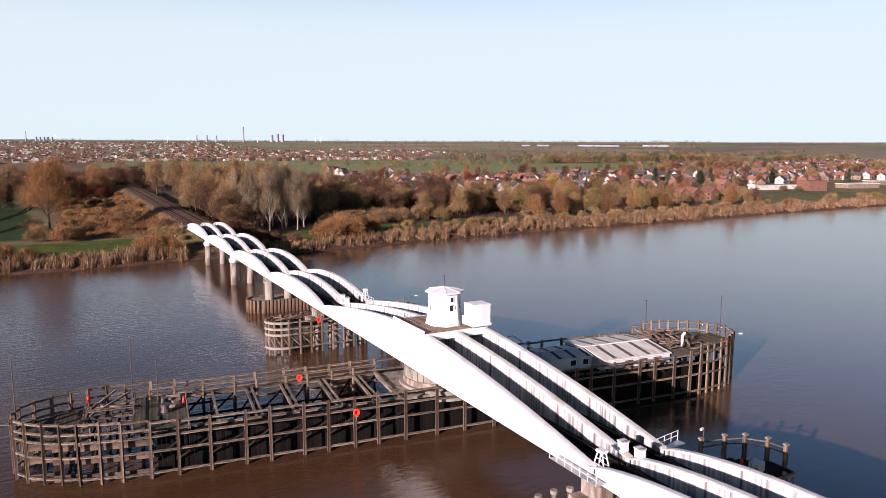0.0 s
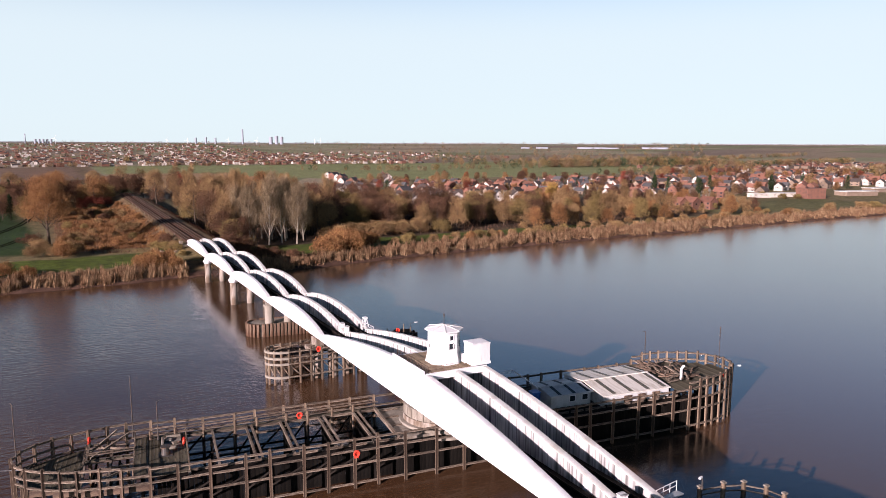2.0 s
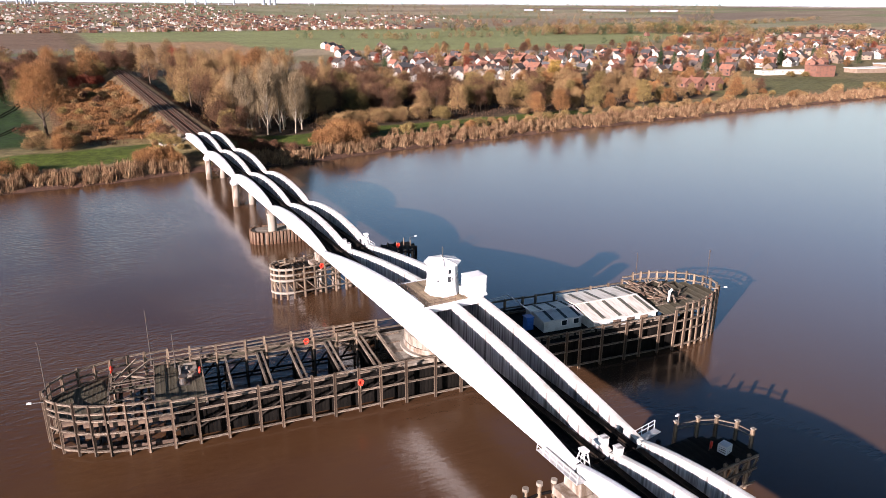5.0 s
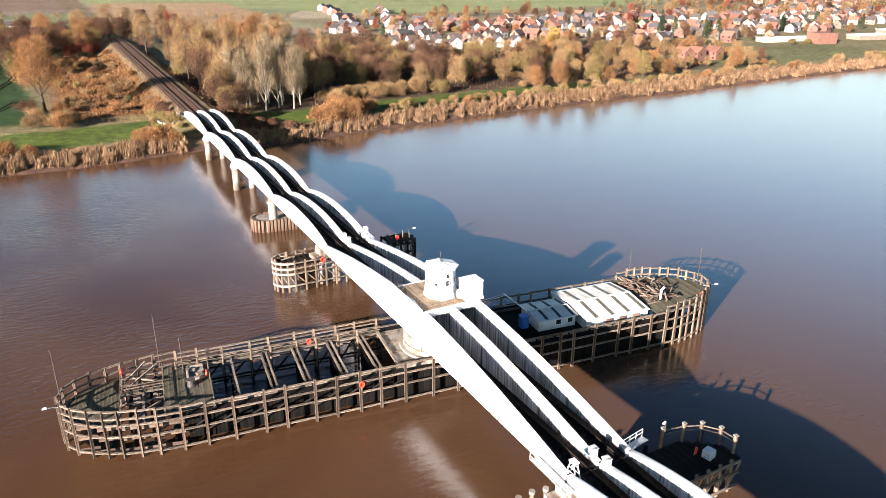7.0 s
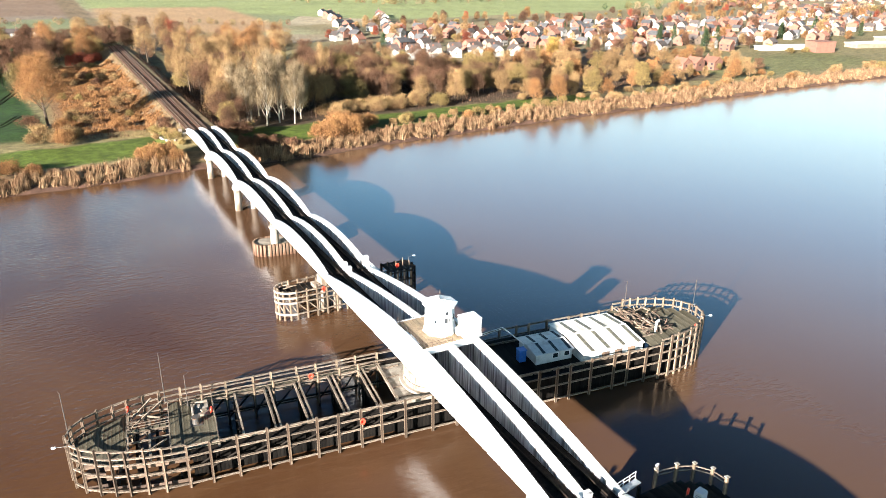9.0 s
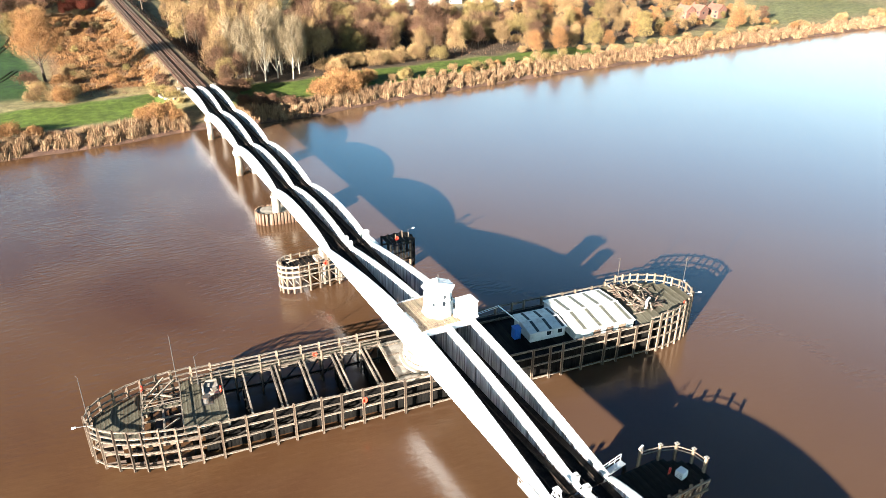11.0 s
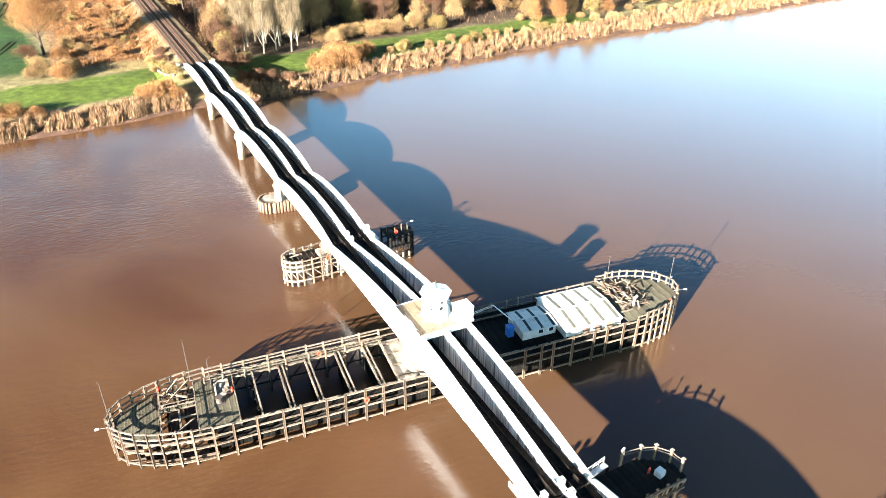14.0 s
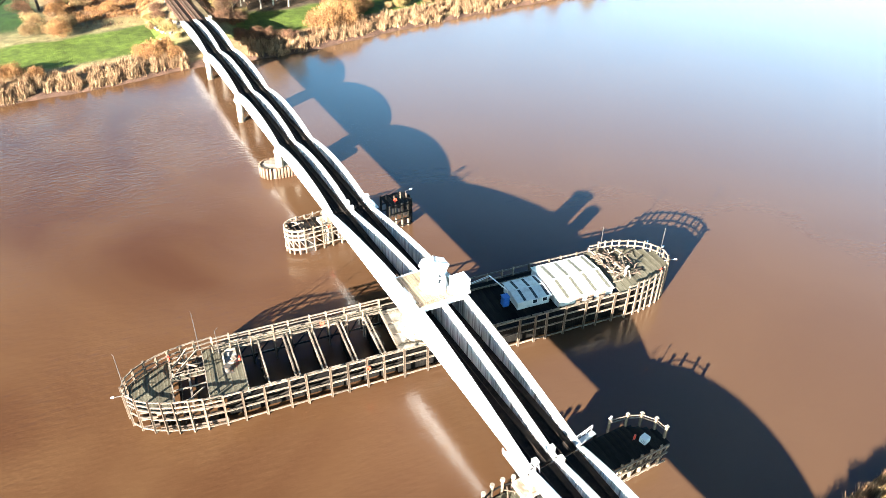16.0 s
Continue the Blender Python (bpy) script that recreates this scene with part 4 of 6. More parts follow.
# solid dark deck of the downstream half
for k in range(30):
    u = 6.3 + 1.55 * k
    if u > RIGHT - 0.4:
        break
    a = math.acos(max(-1, min(1, 1 - max(0.0, RIGHT - u - 0.4) / RA))) if u > RIGHT - RA else math.pi / 2
    v = (HALF - 0.2) * math.sin(a)
    z = 5.0 if u < 35.5 else 6.45
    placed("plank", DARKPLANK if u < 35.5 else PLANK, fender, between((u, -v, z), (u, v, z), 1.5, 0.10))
for u in np.arange(8, 48, 4.0):
    a = math.acos(max(-1, min(1, 1 - max(0.0, RIGHT - u - 0.4) / RA))) if u > RIGHT - RA else math.pi / 2
    v = (HALF - 0.4) * math.sin(a)
    z = 4.7 if u < 35.5 else 6.15
    bar(fender, (u, -v, z), (u, v, z), 0.3, 0.4, DARKBAR, "cross_beam")
    for s in (-1, -0.35, 0.35, 1):
        post(fender, u, s * v * 0.78, -2.5, z + 0.2, 0.34, DARKPOST)

# the round end: wreckage of old timbers on the raised deck
debris = thing("timber_heap", FM @ pose(40.4, 0.2, 6.51), "heap of broken grey timbers on the round deck end", "timber")
for k in range(84):
    u, v = rnd.uniform(-4.6, 1.6), rnd.uniform(-4.6, 4.6)
    L, an, z = rnd.uniform(0.8, 2.8), rnd.uniform(0, math.pi), rnd.uniform(0.1, 0.85)
    placed("broken_timber", JUNK if k % 5 < 3 else BAR, debris, between((u, v, z), (u + L * math.cos(an), v + L * math.sin(an), max(0.1, z + rnd.uniform(-0.5, 0.6))), rnd.uniform(0.12, 0.32), rnd.uniform(0.08, 0.25)))


# sheds on the downstream deck
def shed_roof(owner, u0, u1, v0, v1, eave, ridge, mat, strip, columns):
    """Two shallow slopes of sheeting, with rooflight strips laid on."""
    vm = (v0 + v1) / 2
    for a, b, lo, hi in ((v0, vm, eave, ridge), (v1, vm, eave, ridge)):
        bm = bmesh.new()
        pts = [(u0, a, lo), (u1, a, lo), (u1, b, hi), (u0, b, hi)]
        top = [bm.verts.new(p) for p in pts]
        low = [bm.verts.new((p[0], p[1], p[2] - 0.12)) for p in pts]
        bm.faces.new(top)
        bm.faces.new(low[::-1])
        for k in range(4):
            bm.faces.new((top[k], top[(k + 1) % 4], low[(k + 1) % 4], low[k]))
        slope = part("roof_slope", bm, mat, owner)
        w = (u1 - u0) / columns
        for k in range(columns):
            c = u0 + w * (k + 0.72)
            bm = bmesh.new()
            for (d0, d1) in ((0.07, 0.95),):
                p0, p1 = a + (b - a) * d0, a + (b - a) * d1
                z0, z1 = lo + (hi - lo) * d0 + 0.025, lo + (hi - lo) * d1 + 0.025
                v4 = [bm.verts.new(p) for p in ((c - w * 0.11, p0, z0), (c + w * 0.11, p0, z0), (c + w * 0.11, p1, z1), (c - w * 0.11, p1, z1))]
                l4 = [bm.verts.new(v.co - Vector((0, 0, 0.03))) for v in v4]
                bm.faces.new(v4)
                bm.faces.new(l4[::-1])
                for j in range(4):
                    bm.faces.new((v4[j], v4[(j + 1) % 4], l4[(j + 1) % 4], l4[j]))
            part("roof_strip", bm, strip, slope)
    bm = bmesh.new()
    box(bm, ((u0 + u1) / 2, vm, ridge + 0.03), (u1 - u0, 0.3, 0.08))
    part("ridge_cap", bm, mat, owner)


shed = thing("store_shed", FM @ pose(0, 0, 5.05), "long low shed with white sheet roof and rooflight strips", "shed")
shed_roof(shed, 22.6, 34.5, -5.3, 6.1, 1.72, 2.35, ROOFWHITE, ROOFGREY, 4)
bm = bmesh.new()
for v in (-5.0, 5.8):
    box(bm, (28.55, v, 0.8), (11.5, 0.15, 1.64))
for u in (22.85, 34.25):
    box(bm, (u, 0.4, 0.8), (0.15, 10.65, 1.64))
part("wall", bm, CABIN, shed)
for u in (24.5, 27, 29.5, 32):
    bm = bmesh.new()
    box(bm, (u, -5.11, 0.75), (1.4, 0.1, 1.1))
    part("panel", bm, RUBBLE if u > 26 else CABIN, shed)
office = thing("deck_cabin", FM @ pose(0, 0, 5.05), "white panelled cabin with two dark windows and striped roof", "cabin")
bm = bmesh.new()
box(bm, (18.7, 0.1, 0.9), (6.6, 5.9, 1.86))
part("wall", bm, CABIN, office)
shed_roof(office, 15.1, 22.2, -3.2, 3.4, 1.92, 2.3, CABIN, FELT, 3)
for u in (18.9, 21.0):
    bm = bmesh.new()
    box(bm, (u, -2.87, 1.15), (0.95, 0.08, 0.8))
    pane = part("window", bm, GLASS, office)
    bm = bmesh.new()
    for du in (-0.49, 0.49):
        box(bm, (u + du, -2.89, 1.15), (0.08, 0.12, 0.9))
    for dz in (-0.44, 0.44):
        box(bm, (u, -2.89, 1.15 + dz), (0.95, 0.12, 0.08))
    part("window_frame", bm, WHITE, pane)
bm = bmesh.new()
box(bm, (16.2, -2.86, 0.9), (0.85, 0.06, 1.7))
part("door", bm, CABIN, office)
tank = thing("blue_tank", FM @ pose(13.9, -0.6, 5.06), "blue upright tank beside the deck cabin", "tank")
bm = bmesh.new()
box(bm, (0, 0, 1.0), (1.2, 1.2, 2.0))
for k in range(5):
    box(bm, (-0.5 + 0.25 * k, -0.62, 1.0), (0.06, 0.06, 1.9))
part("body", bm, BLUE, tank)
bm = bmesh.new()
box(bm, (0, 0, 2.04), (1.35, 1.35, 0.10))
part("lid", bm, BLUE, tank)
gantry = thing("cable_gantry", FM @ pose(0, 0, 5.06), "white pipe gantry carrying cables from cabin to bridge", "gantry")
bm = bmesh.new()
tube(bm, (14.9, 0.5, 0), (14.9, 0.5, 2.2), 0.08)
tube(bm, (14.9, 0.5, 2.2), (12.4, 3.6, 4.2), 0.10)
part("strut", bm, PALE, gantry)
bm = bmesh.new()
tube(bm, (12.4, 3.6, 4.2), (6.5, 2.6, 4.0), 0.06)
tube(bm, (12.4, 3.6, 3.9), (6.5, 2.6, 3.7), 0.05)
part("cable_pipe", bm, GALV, gantry)

# lamps, buoys, gauges
for u, v, yaw in ((-52.2, -0.9, 182), (47.6, 3.3, 50), (48.9, 1.4, 20), (48.6, -2.0, -18)):
    p = at_fender(u, v)
    t = thing("navigation_light", pose(p[0], p[1], 6.3 if u < 0 else 7.2, 0, 0, yaw + FTURN), "white navigation light on a thin arm over the water", "light", "navigation lights")
    bm = bmesh.new()
    tube(bm, (-0.6, 0, 0), (1.6, 0, 0.3), 0.04, sides=5)
    part("arm", bm, GALV, t)
    bm = bmesh.new()
    box(bm, (1.75, 0, 0.31), (0.5, 0.26, 0.2))
    part("lantern", bm, PALE, t)
for u, v, z0, z1, yaw, arm, label in (
        (-52.2, 0.6, 5.1, 13.5, 120, 0.5, "tall dark lamp post on the fender nose"),
        (-40.2, 7.0, 5.4, 13.2, 100, 0.5, "tall dark lamp post at the landing stage"),
        (-37.2, 4.6, 5.4, 10.6, 30, 0.7, "short lamp post with bent top on the stage"),
        (39.0, 7.0, 5.1, 11.9, 180, 0.7, "grey lamp post behind the white shed")):
    p = at_fender(u, v)
    lamp_post(p[0], p[1], z0, z1, yaw + FTURN, label, arm, False)
p = at_fender(48.7, 0.4)
mast = thing("radio_mast", pose(p[0], p[1], 6.51), "slim dark radio mast on the round fender end", "mast")
bm = bmesh.new()
tube(bm, (0, 0, 0), (0, 0, 6.9), 0.07, 0.04, sides=6)
for z in (5.2, 5.8, 6.4):
    tube(bm, (0, 0, z), (0, 0, z + 0.35), 0.11, sides=6)
part("pole", bm, STEEL, mast)
p = at_fender(38.6, -2.6)
pump = thing("bent_vent_pipe", pose(p[0], p[1], 6.51), "white bent vent pipe among the timbers", "pipe")
bm = bmesh.new()
tube(bm, (0, 0, 0), (0, 0, 1.9), 0.2, sides=10)
tube(bm, (0, 0, 1.8), (0.55, 0, 2.2), 0.2, sides=10)
part("pipe", bm, PALE, pump)
for u, v, z, yaw in ((-19.2, 5.35, 6.0, 0), (-34.2, 1.2, 6.3, 80), (-45.1, 5.3, 6.4, 80), (-14.6, -7.5, 5.0, 0), (46.3, -3.6, 6.6, 20)):
    p = at_fender(u, v)
    lifebuoy(pose(p[0], p[1], z, 0, 0, yaw + FTURN))
plinth = thing("concrete_plinth", FM @ pose(-35.6, 2.7, 5.37), "low broken pale concrete machine plinth on the landing stage", "plinth")
for name, c, size, yaw in (("slab", (0.1, 0.2, 0.16), (2.0, 3.2, 0.32), 0), ("upstand", (-1.1, -0.1, 0.36), (0.3, 2.6, 0.72), 0), ("upstand", (0.2, 1.75, 0.30), (1.7, 0.3, 0.6), 4), ("rubble", (0.4, -0.5, 0.45), (0.8, 0.6, 0.26), 25), ("rubble", (-0.3, 0.7, 0.42), (0.6, 0.9, 0.2), -15)):
    bm = bmesh.new()
    box(bm, c, size, yaw)
    bmesh.ops.bevel(bm, geom=bm.edges[:], offset=0.05, segments=1, affect="EDGES")
    part(name, bm, CONCRETE, plinth)
hatch = thing("deck_capstan", FM @ pose(-36.4, 0.0, 5.37), "dark round capstan on the landing stage", "capstan")
bm = bmesh.new()
tube(bm, (0, 0, 0), (0, 0, 0.9), 0.55, 0.4, sides=14)
tube(bm, (0, 0, 0.9), (0, 0, 1.05), 0.6, sides=14)
part("barrel", bm, STEEL, hatch)
bm = bmesh.new()
box(bm, (0, 0, 0.02), (1.6, 1.6, 0.06))
part("base", bm, STEEL, hatch)


# fenders of the two rest piers
def rest_pier(y, label, flip):
    """The pier under one end of the swing span: block, columns, timber fender heads up and down stream."""
    p = thing("rest_pier", pose(MID, y, 0), label, "pier", "rest piers")
    bm = bmesh.new()
    box(bm, (0, 0, 5.9), (12.6, 3.0, 0.9))
    for x in (-GAP, 0, GAP):
        box(bm, (x, 0, 7.1), (1.5, 2.6, 1.5))
    part("cap_beam", bm, STONE, p, "stained masonry cap")
    for x in (-GAP, -GAP / 3, GAP / 3, GAP):
        bm = bmesh.new()
        tube(bm, (x, 0, -2), (x, 0, 5.5), 0.95, sides=18)
        part("column", bm, STONE, p)
    return p


rest_pier(FAR_END + 2.6, "stained masonry rest pier under the swing span end", 1)
rest_pier(NEAR_END - 0.6, "stained masonry rest pier near the bank", -1)

head = thing("fender_head", pose(PIERX + 0.9, FAR_END + 3.3, 0), "white-banded rounded timber fender head upstream of the pier", "fender", "pier fenders")
nose = []
for k in range(9):
    a = radians(-90 - 180 * k / 8)
    nose.append((-11.6 + 3.4 * math.cos(a), 2.6 * math.sin(a)))
side_a = [(0.6 - 12.2 * k / 6, -2.6) for k in range(7)]
side_b = [(-11.6 + 7.6 * k / 4, 2.6) for k in range(5)]
line = side_a + nose[1:-1] + side_b
for k, (x, y) in enumerate(line):
    post(head, x, y, -2.5, 6.6 + rnd.uniform(-0.1, 0.3), 0.34)
PALEBAR = unit_box("pale_waling", CONCRETE)
for (x0, y0), (x1, y1) in zip(line[:-1], line[1:]):
    for z in (6.3, 5.2, 4.15, 1.75):
        curve = x0 < -11 and x1 < -11
        bar(head, (x0 * 1.012, y0 * 1.06, z), (x1 * 1.012, y1 * 1.06, z), 0.24, 0.40 if curve else 0.22, PALEBAR if curve else None)
    bar(head, (x0, y0, 1.9), (x1, y1, 4.0), 0.14, 0.18, name="brace")
for x in np.arange(-13.4, -4, 1.1):
    bar(head, (x, -2.3, 5.6), (x, 2.3, 5.6), 0.9, 0.1, DARKPLANK, "plank")
for k in range(7):
    x, y = rnd.uniform(-14, -7), rnd.uniform(-1.5, 1.5)
    bar(head, (x, y, 6.2 + rnd.uniform(0, 0.4)), (x + rnd.uniform(1, 2.6), y + rnd.uniform(-1, 1), 6.2 + rnd.uniform(0, 0.8)), 0.16, 0.16, name="loose_timber")
lifebuoy(pose(-6.3, FAR_END - 1.0, 6.7), "red ring lifebuoy hung on the pier fender")

tail = thing("fender_head", pose(PIERX - 0.6, FAR_END + 2.9, 0), "dark timber fender head with gear on top", "fender", "pier fenders")
line = [(9.6 + 1.5 * k, -2.4) for k in range(4)] + [(15.4, -1.4), (15.6, 0.2), (15.2, 1.6)] + [(14.1 - 1.5 * k, 2.4) for k in range(4)]
for x, y in line:
    post(tail, x, y, -2.5, 6.6, 0.36, DARKPOST if y > -2 else None)
for (x0, y0), (x1, y1) in zip(line[:-1], line[1:]):
    for z in (6.2, 4.4, 2.6, 0.9):
        bar(tail, (x0, y0 * 1.06, z), (x1, y1 * 1.06, z), 0.2, 0.3, DARKBAR)
for x in np.arange(9.8, 15.6, 1.0):
    bar(tail, (x, -2.2, 6.45), (x, 2.2, 6.45), 0.85, 0.1, DARKPLANK, "plank")
for x, h in ((10.2, 1.0), (11.6, 1.3), (13.2, 1.8), (14.6, 1.1)):
    post(tail, x, rnd.uniform(-1, 1), 6.5, 6.5 + h, 0.16)
lifebuoy(pose(PIERX + 10.6, FAR_END + 0.9, 7.6), "red ring lifebuoy on a post of the fender")
lamp_post(PIERX + 14.0, FAR_END + 2.6, 6.5, 8.2, 0, "short lamp post with white lantern on the fender", 1.0)

# near pier: lower deck with a white crate, curved railing posts; upstream posts and reeds of old timber
ndeck = thing("pier_fender_deck", pose(PIERX, NEAR_END - 1.6, 0), "dark timber fender deck with tall capped posts", "fender", "pier fenders")
ring = [(6.5, 3.6), (9.5, 4.3), (12.4, 4.6), (15.4, 4.1), (17.5, 3.2), (18.8, 1.4), (19.0, -0.6)]
for k, (x, y) in enumerate(ring):
    post(ndeck, x, y, -2.5, 6.9 if k > 1 else 5.6, 0.36, None if k > 1 else DARKPOST)
    if k > 1:
        bar(ndeck, (x - 0.24, y, 7.0), (x + 0.24, y, 7.0), 0.48, 0.16, PALEBAR, "cap")
for (x0, y0), (x1, y1) in zip(ring[2:-1], ring[3:]):
    for z in (6.0, 6.55):
        bar(ndeck, (x0, y0, z), (x1, y1, z), 0.12, 0.12, name="rail")
    for z in (3.6, 1.0):
        bar(ndeck, (x0, y0, z), (x1, y1, z), 0.2, 0.3, DARKBAR)
for x in np.arange(5.6, 18.9, 1.0):
    bar(ndeck, (x, -1.7, 4.4), (x, min(4.2, 4.2 - max(0, x - 15) * 0.7), 4.4), 0.95, 0.12, DARKPLANK, "plank")
for x in np.arange(6.0, 18.2, 1.9):
    post(ndeck, x, -1.8, -2.5, 4.9, 0.4)
    bar(ndeck, (x, -1.8, 1.2), (x + 1.5, -1.8, 3.9), 0.2, 0.22, name="brace")
for z in (1.0, 2.9, 4.5):
    bar(ndeck, (5.6, -2.05, z), (18.6, -2.05, z), 0.2, 0.3)
crate = thing("white_crate", pose(PIERX + 15.8, NEAR_END - 1.3, 4.47, 0, 0, 12), "white slatted plastic crate on the dark deck", "crate")
for dx in (-0.55, 0.55):
    for dy in (-0.5, 0.5):
        bm = bmesh.new()
        box(bm, (dx, dy, 0.5), (0.12, 0.12, 1.0))
        part("corner", bm, PALE, crate)
for z in (0.08, 0.36, 0.64, 0.90):
    for s in (-1, 1):
        bm = bmesh.new()
        box(bm, (0, s * 0.53, z), (1.0, 0.06, 0.16))
        part("slat", bm, PALE, crate)
        bm = bmesh.new()
        box(bm, (s * 0.58, 0, z), (0.06, 0.9, 0.16))
        part("slat", bm, PALE, crate)
bm = bmesh.new()
box(bm, (0, 0, 1.02), (1.16, 1.06, 0.05))
part("lid", bm, PALE, crate)
lifebuoy(pose(PIERX + 14.5, NEAR_END - 0.5, 5.3, 0, 0, 30), "red ring lifebuoy on the near pier deck")
lamp_post(PIERX + 12.0, NEAR_END + 2.4, 6.9, 8.4, 200, "small lamp with white lantern on the railing post", 0.3)

updeck = thing("pier_fender_posts", pose(PIERX, NEAR_END - 1.6, 0), "row of rounded pale-topped mooring posts and walings", "fender", "pier fenders")
row = [(-6.2, 3.0), (-7.8, 3.3), (-9.6, 3.2), (-11.4, 2.6), (-13.0, 1.6), (-14.4, 0.2), (-15.4, -1.6)]
for k, (x, y) in enumerate(row):
    bm = bmesh.new()
    tube(bm, (x, y, -2.5), (x, y, 6.3), 0.24, sides=10)
    part("post", bm, TIMBER, updeck)
    bm = bmesh.new()
    tube(bm, (x, y, 6.3), (x, y, 6.65), 0.34, sides=10)
    part("cap", bm, CONCRETE, updeck)
for (x0, y0), (x1, y1) in zip(row[:-1], row[1:]):
    for z in (5.2, 3.4, 1.2):
        bar(updeck, (x0, y0, z), (x1, y1, z), 0.18, 0.28, DARKBAR)
for x in np.arange(-13.5, -5.5, 0.9):
    bar(updeck, (x, -3.0, 4.3), (x, 2.6 - max(0, -x - 11) * 0.7, 4.3), 0.8, 0.1, PLANK, "plank")
for k in range(16):
    x, y = rnd.uniform(-12, -6), rnd.uniform(-2, 2)
    bar(updeck, (x, y, 4.5), (x + rnd.uniform(-1.6, 1.6), y + rnd.uniform(-1.6, 1.6), 4.5 + rnd.uniform(0.1, 0.9)), 0.12, 0.12, JUNK, "loose_timber")


# gear on the girders at the swing joints
def joint_box(x, y, z, sx, sy, sz, label):
    t = thing("locking_box", pose(x, y, z), label, "equipment box", "joint gear")
    bm = bmesh.new()
    box(bm, (0, 0, sz / 2), (sx, sy, sz))
    part("body", bm, WHITE, t)
    bm = bmesh.new()
    box(bm, (0, 0, sz + 0.05), (sx + 0.12, sy + 0.12, 0.10))
    part("lid", bm, GRIMY, t)
    bm = bmesh.new()
    box(bm, (-sx / 2 - 0.03, 0, sz * 0.5), (0.05, sy * 0.6, sz * 0.5))
    part("door", bm, GRIMY, t)


for s, e in ((1, FAR_END), (-1, NEAR_END)):
    joint_box(MID, e - s * 0.9, swing_top(e - s * 0.9) + 0.02, 0.75, 0.7, 0.95, "white locking gear box on the middle girder")
    joint_box(MID, e + s * 1.3, fixed_top(0.035) + 0.03, 0.7, 0.75, 0.8, "white equipment box on the girder joint")


def trestle(x, y, z, h, label):
    t = thing("signal_trestle", pose(x, y, z), label, "trestle", "joint gear")
    for sx in (-0.35, 0.35):
        for sy in (-0.8, 0.8):
            bm = bmesh.new()
            beam(bm, (sx, sy, 0), (sx * 0.6, sy * 0.35, h), 0.10, 0.10)
            part("leg", bm, WHITE, t)
    for k in (0.33, 0.66):
        for sx in (-0.3, 0.3):
            bm = bmesh.new()
            beam(bm, (sx, -0.65 * (1 - k * 0.5), h * k), (sx, 0.65 * (1 - k * 0.5), h * k), 0.06, 0.06)
            part("tie", bm, WHITE, t)
    bm = bmesh.new()
    box(bm, (0, 0, h + 0.12), (0.7, 0.9, 0.25))
    part("top", bm, WHITE, t)


trestle(LINES[0] + 0.85, NEAR_END - 0.1, SOFFIT + 0.5, 1.75, "white braced trestle on the girder by the joint")
trestle(LINES[2], FAR_END + 0.8, fixed_top(0.02), 1.5, "white braced trestle on the far girder joint")


def gallery(x, y0, y1, z, w, label, yaw=0.0):
    """A small bracketed access walk with handrails."""
    t = thing("access_gallery", pose(x, (y0 + y1) / 2, z, 0, 0, yaw), label, "walkway", "joint gear")
    L = y1 - y0
    bm = bmesh.new()
    box(bm, (0, 0, 0), (w, L, 0.08))
    part("grating", bm, GALV, t)
    n = int(L / 1.1)
    for k in range(n + 1):
        bm = bmesh.new()
        tube(bm, (-w / 2, -L / 2 + L * k / n, 0), (-w / 2, -L / 2 + L * k / n, 1.05), 0.035, sides=5)
        part("stanchion", bm, PALE, t)
    for zz in (0.55, 1.05):
        bm = bmesh.new()
        tube(bm, (-w / 2, -L / 2, zz), (-w / 2, L / 2, zz), 0.035, sides=5)
        part("handrail", bm, PALE, t)


gallery(LINES[0] - 1.0, NEAR_END - 2.2, NEAR_END + 4.4, SOFFIT + 0.4, 1.1, "pale steel access gallery beside the girder joint")
gallery(LINES[2] + 2.2, NEAR_END - 0.6, NEAR_END + 2.8, SOFFIT + 0.3, 0.9, "pale steel access gallery with handrails downstream", -80)
gallery(LINES[2] + 1.2, FAR_END - 1.5, FAR_END + 2.0, SOFFIT + 0.6, 1.0, "pale steel access gallery at the far joint")


# ---- railway on the embankment ----
bed = thing("railway_line", pose(0.2, 0, 0), "double railway track on rusty ballast along the embankment", "railway", kind="structure")
bm = bmesh.new()
n0, n1 = JOINTS[4] + 0.2, 470.0
for c in (-2.15, 2.15):
    prof = [(-2.35, 7.7), (-1.7, 8.30), (1.7, 8.30), (2.35, 7.7)]
    a = [bm.verts.new((c + x - 1.15, n0, z)) for x, z in prof]
    b = [bm.verts.new((c + x, n1, z)) for x, z in prof]
    for k in range(3):
        bm.faces.new((a[k], a[k + 1], b[k + 1], b[k]))
part("ballast", bm, BALLAST, bed)
bm = bmesh.new()
for y in np.arange(n0 + 0.5, 465, 0.72):
    k = (y - n0) / (n1 - n0)
    for c in (-2.15, 2.15):
        box(bm, (c - 1.15 * (1 - k), y, 8.33), (2.6, 0.27, 0.12))
part("sleepers", bm, SLEEPER, bed)["kind"] = "stuff"
for c in (-2.15, 2.15):
    for s in (-0.75, 0.75):
        bm = bmesh.new()
        beam(bm, (c + s - 1.15, n0, 8.46), (c + s, n1, 8.46), 0.09, 0.15)
        part("rail", bm, RAIL, bed)
